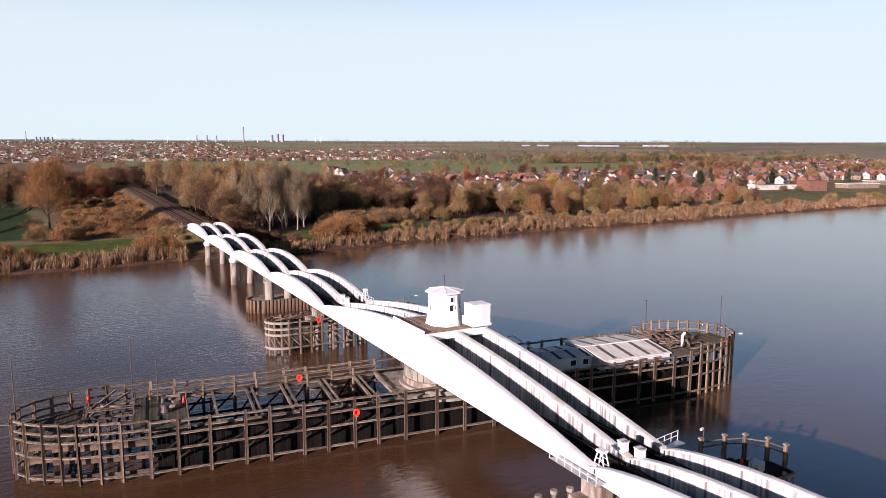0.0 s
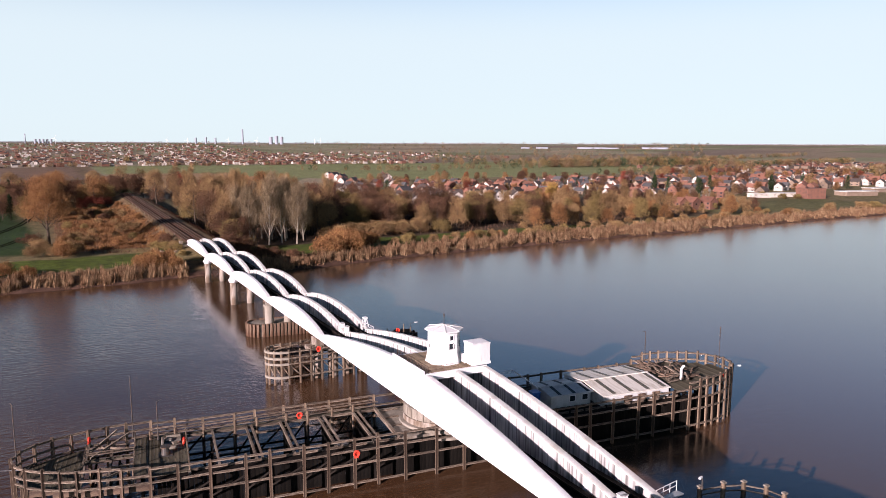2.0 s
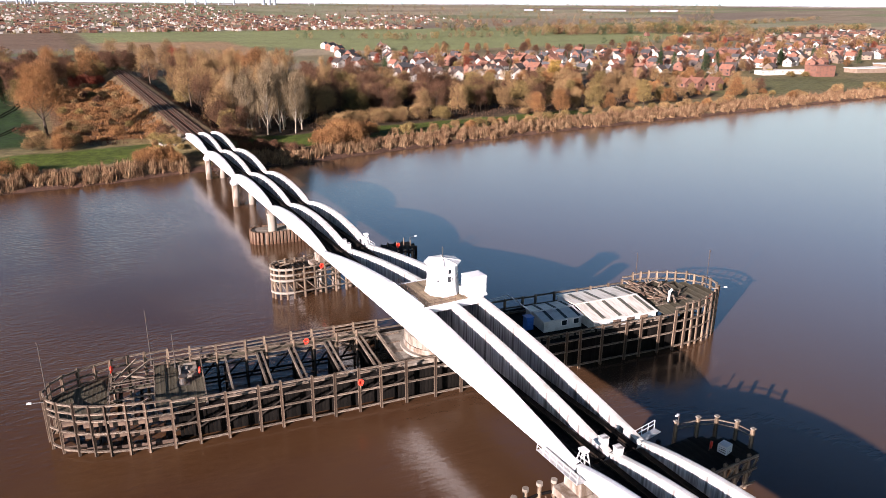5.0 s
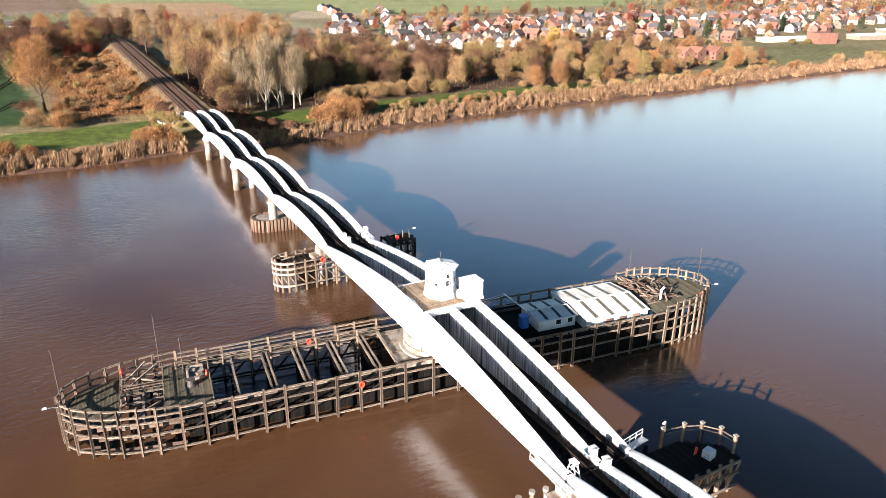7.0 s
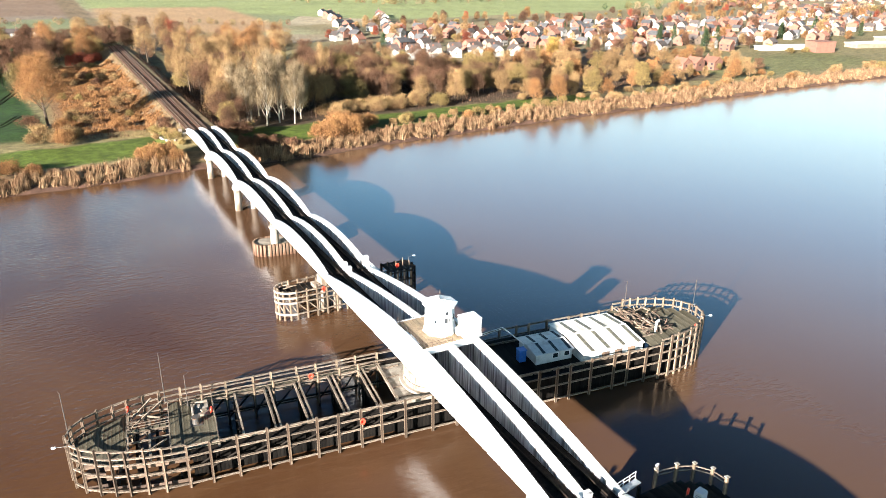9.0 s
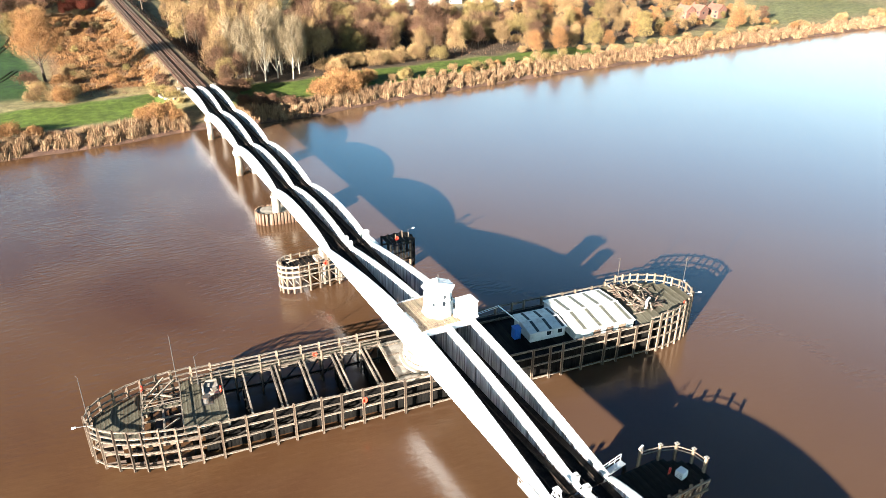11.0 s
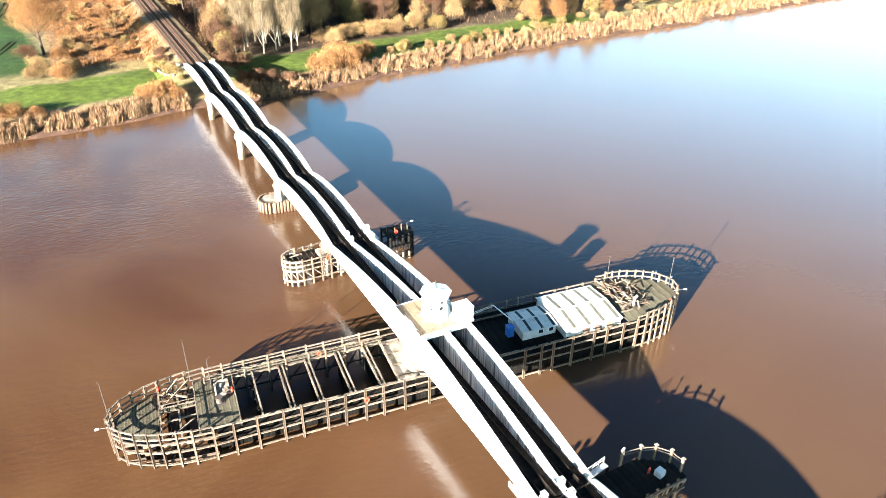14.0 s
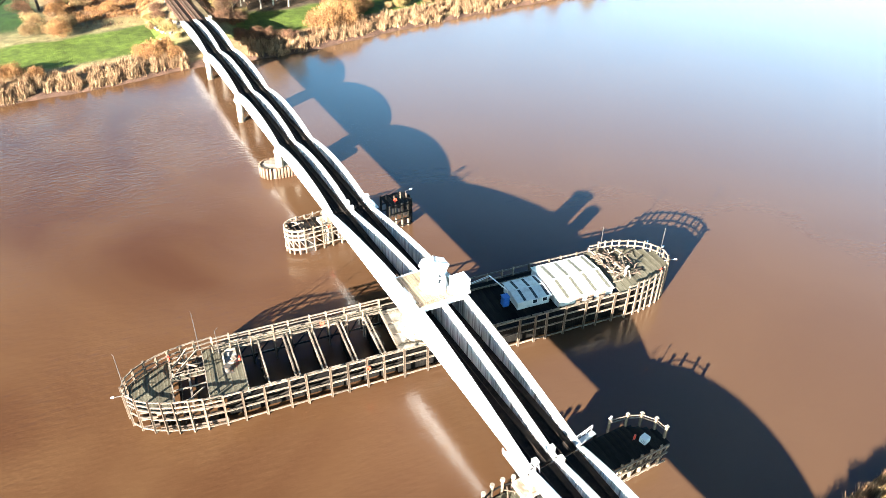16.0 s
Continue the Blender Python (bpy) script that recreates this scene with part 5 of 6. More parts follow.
for k in range(26):
    y = 184 + 7.5 * k
    for x, s in ((-5.6, 1),):
        if rnd.random() < 0.6:
            continue
        t = thing("fence_post", pose(x + rnd.uniform(-0.15, 0.15), y, float(land_height(np.array([x]), np.array([y]))[0]) - 0.15),
                  "short pale concrete post beside the railway", "post", "lineside posts")
        bm = bmesh.new()
        box(bm, (0, 0, 0.65), (0.16, 0.16, 1.3))
        part("shaft", bm, CONCRETE, t)


# ---- trees ----
def twigs(lobes, seed, length, width, up=0.35):
    """Many slender leaf or twig blades scattered through rounded lobes: (centre, radii, count)."""
    rng = np.random.default_rng(seed)
    pts, out = [], []
    for c, r, n in lobes:
        d = rng.normal(size=(n, 3))
        d /= np.linalg.norm(d, axis=1)[:, None]
        k = rng.uniform(0.25, 1.0, n) ** 0.45 * (1 + 0.18 * rng.normal(size=n))
        pts.append(np.array(c) + d * k[:, None] * np.array(r))
        out.append(d)
    p, d = np.concatenate(pts), np.concatenate(out)
    way = d * 0.7 + rng.normal(size=p.shape) * 0.65 + np.array([0, 0, up])
    way /= np.linalg.norm(way, axis=1)[:, None]
    side = np.cross(way, rng.normal(size=p.shape))
    side /= np.linalg.norm(side, axis=1)[:, None]
    L = length * rng.uniform(0.5, 1.4, len(p))[:, None]
    W = width * rng.uniform(0.6, 1.4, len(p))[:, None]
    v = np.stack([p - side * W / 2, p + side * W / 2, p + way * L], 1)
    return v[v[:, :, 2].min(1) > 0.02]


def blades(name, v, mat):
    me = bpy.data.meshes.new(name)
    n = len(v)
    me.vertices.add(3 * n)
    me.vertices.foreach_set("co", v.reshape(-1))
    me.loops.add(3 * n)
    me.loops.foreach_set("vertex_index", np.arange(3 * n, dtype=np.int32))
    me.polygons.add(n)
    me.polygons.foreach_set("loop_start", np.arange(0, 3 * n, 3, dtype=np.int32))
    me.update(calc_edges=True)
    me.materials.append(mat)
    return me


def limbs(seed, height, spread, trunk_r, fork, count, lean=0.0, rise=(0.5, 1.1)):
    """Trunk and limbs; gives the mesh and the limb ends."""
    r = random.Random(seed)
    bm = bmesh.new()
    base, tip = Vector((0, 0, -0.4)), Vector((r.uniform(-1, 1) * lean, r.uniform(-1, 1) * lean, height * 0.86))
    mid = base.lerp(tip, 0.5) + Vector((r.uniform(-0.3, 0.3), r.uniform(-0.3, 0.3), 0))
    tube(bm, base, mid, trunk_r, trunk_r * 0.62, sides=7, caps=False)
    tube(bm, mid, tip, trunk_r * 0.62, trunk_r * 0.14, sides=6, caps=False)
    ends = [tip]
    for k in range(count):
        f = fork + (0.92 - fork) * k / count
        p = base.lerp(mid, f * 2) if f < 0.5 else mid.lerp(tip, f * 2 - 1)
        a = k * 2.4 + r.uniform(-0.4, 0.4)
        reach = spread * (1.05 - 0.6 * (f - fork)) * r.uniform(0.6, 1.1)
        e = p + Vector((math.cos(a) * reach, math.sin(a) * reach, reach * r.uniform(*rise)))
        e.z = min(e.z, height * 1.02)
        m = p.lerp(e, 0.5) + Vector((0, 0, -0.08 * reach))
        w = trunk_r * 0.42 * (1 - 0.6 * f)
        tube(bm, p, m, w, w * 0.7, sides=5, caps=False)
        tube(bm, m, e, w * 0.7, w * 0.2, sides=4, caps=False)
        ends += [e, m.lerp(e, 0.5)]
        for j in range(3):
            b = m.lerp(e, r.uniform(0.1, 0.8))
            g = b + Vector((r.uniform(-1, 1), r.uniform(-1, 1), r.uniform(0.1, 1))) * reach * 0.42
            tube(bm, b, g, w * 0.35, w * 0.12, sides=3, caps=False)
            ends.append(g)
    return bm, ends


def tree_proto(kind, colour, seed, bark=None):
    r = random.Random(seed * 7 + 1)
    bark = bark or BARK
    if kind == "round":
        h = 15.0
        bm, ends = limbs(seed, h, 5.0, 0.30, 0.10, 15, 0.8)
        lobes = [((e.x, e.y, e.z), (2.0, 2.0, 1.7), 92) for e in ends]
        v = twigs(lobes, seed, 0.85, 0.12)
        what = ("autumn_tree" if colour in ("orange", "tan", "red", "yellow") else "broadleaf_tree", "tree")
    elif kind == "open":
        h = 21.0
        bm, ends = limbs(seed, h, 6.0, 0.42, 0.25, 16, 1.2)
        lobes = [((e.x, e.y, e.z), (2.0, 2.0, 2.1), 74) for e in ends]
        v = twigs(lobes, seed, 1.1, 0.085, 0.6)
        what = ("bare_tree", "tree")
    elif kind == "great":
        h = 30.0
        bm, ends = limbs(seed, h, 8.2, 0.55, 0.22, 34, 0.6, (0.8, 1.5))
        lobes = [((e.x, e.y, max(4.0, e.z * 0.97)), (2.5, 2.5, 2.6), 150) for e in ends]
        v = twigs(lobes, seed, 1.6, 0.055, 0.9)
        what = ("great_tree", "tree")
    elif kind == "tall":
        h = 24.0
        bm, ends = limbs(seed, h, 4.2, 0.34, 0.12, 18, 0.9, (1.5, 2.8))
        lobes = [((e.x, e.y, e.z), (0.95, 0.95, 2.2), 66) for e in ends]
        v = twigs(lobes, seed, 1.9, 0.06, 1.7)
        what = ("tall_tree", "tree")
    elif kind == "bush":
        h = 5.0
        bm, ends = limbs(seed, h, 3.2, 0.16, 0.05, 11, 0.3)
        lobes = [((e.x, e.y, max(0.9, e.z * 0.8)), (1.3, 1.3, 1.15), 85) for e in ends]
        v = twigs(lobes, seed, 0.55, 0.11, 0.5)
        what = ("bush", "bush")
    else:
        h = 12.0
        bm, _ = limbs(seed, h, 0.9, 0.28, 0.1, 6)
        lobes = []
        for k in range(22):
            f = k / 22
            a = k * 2.4
            rr = 2.6 * (1 - f) ** 0.8
            lobes.append(((rr * 0.55 * math.cos(a), rr * 0.55 * math.sin(a), 1.0 + f * h), (0.5 + rr * 0.6, 0.5 + rr * 0.6, 1.2), 85))
        v = twigs(lobes, seed, 0.6, 0.20, 0.2)
        what = ("conifer", "conifer")
    words = {"orange": "orange autumn", "tan": "tan autumn", "olive": "olive-brown autumn", "brown": "bare brown", "pale": "pale bare", "yellow": "bright yellow autumn", "red": "russet red", "green": "dark green"}[colour]
    shape = {"round": "broadleaf tree with uneven rounded crown", "open": "tall spreading tree with thin twiggy crown", "great": "huge old tree with dense twiggy rounded crown", "tall": "slender tree with upright pale limbs", "bush": "dense low bush on the bank", "cone": "evergreen conifer with tapering crown"}[kind]
    t = thing(what[0], pose(0, -3000, -60), f"{words} {shape}", what[1], f"{words} {what[1]}s")
    part("trunk", bm, bark, t)
    crown = new("crown", blades("crown", v, LEAF[colour]))
    crown.parent = t
    return t


PROTOS = {}
taken = set()


def ground_at(x, y):
    return float(land_height(np.array([float(x)]), np.array([float(y)]))[0])


def plant(kind, colour, x, y, scale, tall=1.0):
    key = (kind, colour, rnd.randrange(2))
    m = pose(x, y, ground_at(x, y) - 0.05, 0, 0, rnd.uniform(0, 360)) @ Matrix.Diagonal((scale, scale, scale * tall, 1))
    if key not in PROTOS:
        PROTOS[key] = tree_proto(kind, colour, 20 + len(PROTOS), PALEBARK if colour == "pale" else None)
        PROTOS[key].matrix_basis = m
        return PROTOS[key]
    src = PROTOS[key]
    keep = src.scale.copy()
    src.scale = (1, 1, 1)
    made = copy_thing(src, m)
    made.matrix_basis = m
    src.scale = keep
    return made


def pick(*weighted):
    total = sum(w for _, w in weighted)
    k = rnd.uniform(0, total)
    for name, w in weighted:
        k -= w
        if k <= 0:
            return name
    return weighted[-1][0]


rnd.seed(4)
# lone great tree and its neighbours by the green field
plant("great", "orange", -48.0, 236, 1.12, 0.86)
for x, y, s in ((-53, 205, 0.9), (-47, 204, 0.8), (-42, 207, 1.0), (-51, 214, 1.1), (-39, 209, 0.8), (-7.6, 176.5, 0.45), (-8.6, 179.5, 0.55), (-10.5, 182, 0.5)):
    plant("bush", "tan" if y > 203 else "olive", x, y, s)
plant("bush", "orange", -43, 226, 1.0)
# bushes on top of the near bank
for x, y, s in ((15, -64.0, 0.75), (19, -63.0, 0.7), (23, -62.4, 0.62), (27, -62.0, 0.68), (31, -62.2, 0.6), (35, -62.6, 0.66), (40, -63.2, 0.7), (46, -63.4, 0.75)):
    plant("bush", "tan", x, y, s)
plant("bush", "brown", -53, 232, 1.1)
plant("bush", "orange", -44, 200, 1.2)
# pale trees behind the meadow
for x, y, s in ((29, 200, 1.08), (35, 203, 1.15), (40, 199, 1.0), (23, 207, 1.0), (34, 214, 1.1), (41, 216, 1.0), (45, 206, 0.85), (26, 213, 1.05), (38, 208, 1.1), (31, 219, 1.1), (20, 215, 0.95), (47, 213, 0.9)):
    plant("open" if x in (38, 26, 31) else "tall", "pale", x, y, s * (0.9 if x in (38, 26, 31) else 1))
# dark trees and scrub hugging the embankment by the abutment
for kind, colour, x, y, s in (("round", "brown", 11, 188, 0.62), ("round", "olive", 13, 197, 0.7), ("round", "brown", 12, 206, 0.8), ("round", "brown", 19, 205, 0.75), ("bush", "brown", 9.5, 181, 0.9), ("bush", "brown", 14, 183, 1.1),
                              ("bush", "olive", 18, 189, 1.0), ("bush", "brown", 12, 168, 0.9), ("bush", "brown", 17, 166, 1.0), ("bush", "brown", 22, 165, 0.9), ("bush", "brown", 27, 163, 0.8), ("bush", "tan", -9, 184, 0.6), ("bush", "olive", -11, 190, 0.7),
                              ("bush", "brown", -10, 196, 0.8), ("bush", "olive", -13, 201, 0.7), ("bush", "tan", -14, 194, 0.5), ("bush", "brown", -9.5, 205, 0.7)):
    plant(kind, colour, x, y, s)
# big clumps of sallow along the reeds
for x, y, s in ((44, 167, 1.5), (48, 171, 1.7), (53, 169, 1.6), (57, 173, 1.4), (50, 176, 1.7), (41, 171, 1.2), (-18, 165, 1.2), (-14, 167, 1.15), (-22, 166, 1.0), (-12, 163, 0.9),
                (66, 182, 1.0), (-60, 165, 1.0), (-66, 166, 1.1), (-54, 163, 0.8)):
    plant("bush", "orange", x, y, s)
for x, y, s in ((60, 203, 1.25), (66, 206, 1.3), (72, 208, 1.2), (79, 206, 1.35), (85, 208, 1.3), (91, 208, 1.25), (100, 209, 1.4), (56, 207, 1.1), (110, 205, 1.3)):
    plant("bush", "tan" if rnd.random() < 0.6 else "olive", x, y, s)


def scatter(n, xr, yr, kinds, size, gap, inside=None):
    """Trees set at random, none nearer than gap to another."""
    made = tries = 0
    while made < n and tries < n * 30:
        tries += 1
        x, y = rnd.uniform(*xr), rnd.uniform(*yr)
        if inside and not inside(x, y):
            continue
        if any((x - a) ** 2 + (y - b) ** 2 < gap * gap for a, b in taken):
            continue
        taken.add((x, y))
        kind, colour = pick(*kinds)
        s = rnd.uniform(*size)
        plant(kind, colour, x, y, s * (1.0 if kind != "bush" else 1.1), rnd.uniform(0.9, 1.12))
        made += 1


# wood east of the railway
scatter(92, (13, 70), (212, 330), ((("round", "brown"), 4), (("open", "tan"), 3), (("round", "olive"), 2), (("open", "brown"), 3), (("tall", "tan"), 2)), (0.75, 1.05), 4.8)
scatter(34, (10, 120), (330, 470), ((("round", "brown"), 4), (("open", "tan"), 3), (("open", "orange"), 2)), (0.8, 1.05), 8.0)
scatter(105, (62, 150), (213, 325), ((("round", "olive"), 4), (("round", "tan"), 4), (("open", "brown"), 3), (("round", "brown"), 2)), (0.62, 0.9), 5.0)
scatter(105, (145, 255), (190, 315), ((("round", "olive"), 3), (("round", "tan"), 4), (("round", "brown"), 2), (("bush", "tan"), 2), (("round", "orange"), 1)), (0.5, 0.85), 4.8, lambda x, y: y > bank(x) + 18 + 0.1 * (x - 145))
scatter(58, (250, 340), (200, 300), ((("round", "tan"), 3), (("bush", "orange"), 3), (("round", "orange"), 2), (("bush", "olive"), 2), (("round", "brown"), 2)), (0.42, 0.75), 5.0, lambda x, y: y > bank(x) + 22 and not (285 < x < 330 and 222 < y < 256))
# low scrub at the back of the reeds
scatter(46, (70, 340), (175, 215), ((("bush", "tan"), 4), (("bush", "olive"), 2), (("bush", "orange"), 1)), (0.35, 0.75), 3.5, lambda x, y: 12 < y - bank(x) < 21)
scatter(24, (300, 640), (185, 240), ((("bush", "tan"), 5), (("bush", "olive"), 2), (("bush", "orange"), 2)), (0.5, 1.0), 3.6, lambda x, y: 11 < y - bank(x) < 26)
# bracken scrub and dark trees west of the railway
scatter(45, (-42, -9), (214, 405), ((("bush", "orange"), 6), (("bush", "tan"), 6), (("bush", "brown"), 2), (("bush", "olive"), 1.5)), (0.35, 0.8), 3.2)
for x, y, s in ((-30, 418, 1.3), (-25, 424, 1.4), (-20, 420, 1.3), (-15, 428, 1.2), (-23, 433, 1.4)):
    plant("bush", "red", x, y, s)
scatter(26, (-46, -10), (425, 500), ((("round", "brown"), 4), (("open", "orange"), 2), (("round", "olive"), 2)), (0.7, 1.0), 6.5)
scatter(30, (-75, -42), (330, 520), ((("round", "brown"), 5), (("cone", "green"), 1.5), (("round", "olive"), 2)), (0.8, 1.15), 8.0)
scatter(20, (-90, 60), (510, 575), ((("round", "brown"), 4), (("open", "tan"), 2), (("round", "red"), 1)), (0.8, 1.1), 10.0)
# named trees of the village edge
plant("round", "yellow", 258, 318, 0.95)
plant("round", "yellow", 252, 312, 0.75)
plant("open", "red", 52, 470, 0.7)
for x, y, s in ((386, 352, 1.25), (393, 358, 1.3), (400, 350, 1.2), (399, 316, 1.25), (404, 322, 1.2), (412, 318, 1.35), (160, 378, 1.3), (520, 345, 1.1), (528, 350, 1.2), (610, 330, 1.1)):
    plant("cone", "green", x, y, s, 0.9)
for x, y, s in ((441, 292, 0.9), (450, 268, 0.8), (436, 270, 0.9), (290, 226, 0.8), (318, 232, 0.9), (345, 240, 0.9)):
    plant("bush", "olive", x, y, s)
scatter(24, (-12, 14), (462, 540), ((("round", "brown"), 3), (("cone", "green"), 1)), (0.8, 1.0), 5.0, lambda x, y: True)


# wheel tracks curving through the green field
SOIL = material("damp_track_soil", (0.012, 0.016, 0.006), 0.95, second=(0.02, 0.02, 0.01), scale=0.5, mix=0.5, fine=3, fine_amount=0.3, spec=0.05)
for k, (cx, cy, ra, rb) in enumerate(((-108, 385, 50.5, 150), (-108, 385, 52.6, 152.5), (-109, 300, 55, 91), (-109, 300, 57.0, 93))):
    bm = bmesh.new()
    prev = None
    for j in range(61):
        a = radians(-78 + 150 * j / 60) if k < 2 else radians(-85 + 60 * j / 60)
        x, y = cx + ra * math.cos(a), cy + rb * math.sin(a)
        z = ground_at(x, y) + 0.14
        nx, ny = math.cos(a) * 0.42, math.sin(a) * 0.42
        pair = (bm.verts.new((x - nx, y - ny, z)), bm.verts.new((x + nx, y + ny, z)), bm.verts.new((x + nx * 1.3, y + ny * 1.3, z - 0.4)), bm.verts.new((x - nx * 1.3, y - ny * 1.3, z - 0.4)))
        if prev:
            for i in range(4):
                bm.faces.new((prev[i], prev[(i + 1) % 4], pair[(i + 1) % 4], pair[i]))
        prev = pair
    tagged(part("wheel_track", bm, SOIL), "dark curved wheel track through the green field", "track", kind="structure")
# broken stone blocks on the slope beside the abutment
rnd.seed(21)
for k in range(14):
    x, y, s = rnd.uniform(-13.5, -7.2), rnd.uniform(177, 193), rnd.uniform(0.35, 0.95)
    t = thing("stone_block", pose(x, y, ground_at(x, y) + 0.1 * s, rnd.uniform(-14, 14), rnd.uniform(-14, 14), rnd.uniform(0, 180)), "pale broken stone block on the embankment slope", "stone", "stone blocks")
    bm = bmesh.new()
    box(bm, (0, 0, 0.25 * s), (1.5 * s, s, 0.8 * s))
    for v in bm.verts:
        v.co += Vector((rnd.uniform(-0.14, 0.14), rnd.uniform(-0.14, 0.14), rnd.uniform(-0.1, 0.1))) * s
    bmesh.ops.bevel(bm, geom=bm.edges[:], offset=0.07 * s, segments=1, affect="EDGES")
    part("block", bm, CONCRETE, t)


# ---- houses ----
def house_proto(wall, roof, w, d, h, rise, words, windows=True):
    t = thing("house", pose(0, -3000, -60), words, "house", "village houses")
    bm = bmesh.new()
    pts = [(-w / 2, -d / 2), (w / 2, -d / 2), (w / 2, d / 2), (-w / 2, d / 2)]
    low = [bm.verts.new((x, y, -0.6)) for x, y in pts]
    top = [bm.verts.new((x, y, h)) for x, y in pts]
    ga, gb = bm.verts.new((-w / 2, 0, h + rise)), bm.verts.new((w / 2, 0, h + rise))
    bm.faces.new((low[0], low[1], top[1], top[0]))
    bm.faces.new((low[2], low[3], top[3], top[2]))
    bm.faces.new((low[1], low[2], top[2], gb, top[1]))
    bm.faces.new((low[3], low[0], top[0], ga, top[3]))
    bm.faces.new((top[0], top[1], gb, ga))
    bm.faces.new((top[2], top[3], ga, gb))
    bm.faces.new(low[::-1])
    part("wall", bm, wall, t)
    bm = bmesh.new()
    o = 0.35
    for s in (-1, 1):
        e = (-w / 2 - o, s * (d / 2 + o), h - o * rise / (d / 2) + 0.06), (w / 2 + o, s * (d / 2 + o), h - o * rise / (d / 2) + 0.06), (w / 2 + o, 0, h + rise + 0.06), (-w / 2 - o, 0, h + rise + 0.06)
        a = [bm.verts.new(p) for p in e]
        b = [bm.verts.new((p[0], p[1], p[2] + 0.18)) for p in e]
        bm.faces.new(b)
        bm.faces.new(a[::-1])
        for k in range(4):
            bm.faces.new((a[k], a[(k + 1) % 4], b[(k + 1) % 4], b[k]))
    ro = part("roof", bm, roof, t)
    bm = bmesh.new()
    box(bm, (w / 2 - 0.7, 0, h + rise + 0.3), (0.7, 0.9, 1.7))
    for s in (-0.2, 0.2):
        tube(bm, (w / 2 - 0.7, s, h + rise + 1.1), (w / 2 - 0.7, s, h + rise + 1.5), 0.12, sides=6)
    part("chimney", bm, BRICK, ro)
    if windows:
        for s in (-1, 1):
            for z in ((1.4, 3.9) if h > 4 else (1.4,)):
                for x in (-w * 0.28, w * 0.28):
                    bm = bmesh.new()
                    box(bm, (x, s * (d / 2 + 0.02), z), (1.3, 0.08, 1.1))
                    part("window", bm, GLASS, t)
        bm = bmesh.new()
        box(bm, (0.4, -d / 2 - 0.03, 0.9), (0.95, 0.08, 2.0))
        part("door", bm, DARKTIMBER, t)
        bm = bmesh.new()
        box(bm, (-w / 2 - 0.02, 0.6, h * 0.72), (0.08, 1.0, 1.1))
        part("window", bm, GLASS, t)
    return t


HOUSES = [house_proto(RENDER, TILE_BROWN, 8.6, 7.4, 4.3, 2.9, "white rendered house with brown tiled roof"),
          house_proto(RENDER, TILE_RED, 8.2, 7.2, 4.3, 2.9, "white rendered house with red tiled roof"),
          house_proto(BUFF, TILE_BROWN, 8.8, 7.4, 4.3, 2.9, "buff brick house with brown tiled roof"),
          house_proto(BRICK, TILE_RED, 8.8, 7.6, 5.0, 2.8, "red brick house with red tiled roof"),
          house_proto(BRICK, TILE_GREY, 9.2, 7.6, 5.0, 2.8, "red brick house with grey slate roof"),
          house_proto(BUFF, TILE_GREY, 10.5, 7.6, 2.8, 2.4, "low buff bungalow with grey roof"),
          house_proto(RENDER, TILE_GREY, 8.4, 7.2, 4.3, 2.9, "white rendered house with grey slate roof")]
used = [False] * len(HOUSES)
built = []


def settle(k, x, y, yaw, s=1.0):
    m = pose(x, y, ground_at(x, y), 0, 0, yaw)
    built.append((x, y))
    if not used[k]:
        used[k] = True
        HOUSES[k].matrix_basis = m
    else:
        copy_thing(HOUSES[k], m)


rnd.seed(9)
# white gabled row facing the wood
for k in range(7):
    settle(0 if k != 5 else 6, 158 + 14.5 * k, 360 - 2.5 * k + rnd.uniform(-1, 1), rnd.uniform(-4, 4) + 85)
for k in range(6):
    settle(rnd.choice((0, 6, 2)), 166 + 15 * k, 378 - 2.5 * k, rnd.uniform(-6, 6))
# slanting rows beside the meadow
for k in range(11):
    settle(rnd.choice((4, 2, 6, 5)), 198 + 5.5 * k + rnd.uniform(-4, 4), 520 + 23 * k, 40 + rnd.uniform(-6, 6))
    settle(rnd.choice((0, 4, 5)), 226 + 8 * k + rnd.uniform(-5, 5), 505 + 21 * k, 70 + rnd.uniform(-6, 6))


def front(x):
    return np.interp(x, [140, 230, 290, 330, 430, 480, 700, 1300], [395, 372, 330, 306, 300, 300, 345, 520])


def back(x):
    return np.interp(x, [140, 230, 300, 450, 700, 1300], [470, 600, 640, 620, 660, 900])


row = 0
for yy in np.arange(300, 760, 21):
    row += 1
    xs = 150 + (row % 2) * 9
    while xs < 860:
        xs += rnd.uniform(13, 25)
        x, y = xs, yy + rnd.uniform(-4, 4)
        if not front(x) < y < back(x) or len(built) > 285:
            continue
        if any((x - a) ** 2 + (y - b) ** 2 < 165 for a, b in built) or any((x - a) ** 2 + (y - b) ** 2 < 25 for a, b in taken):
            continue
        if rnd.random() < 0.26 + 0.2 * (x > 600):
            continue
        settle(rnd.choice((0, 1, 2, 3, 3, 4, 5, 6, 1)), x, y, rnd.choice((0, 90, 8, 98)) + rnd.uniform(-7, 7) + 12)
# three tall brick houses by the river
for k, (x, y, yaw) in enumerate(((296, 240, 95), (305, 238, 95), (318, 236, 95))):
    settle(3, x, y, yaw)
for x, y, yaw in ((-62, 603, 5), (-48, 606, 5), (-74, 611, 95), (-84, 600, 0)):
    settle(0 if x > -70 else 3, x, y, yaw)
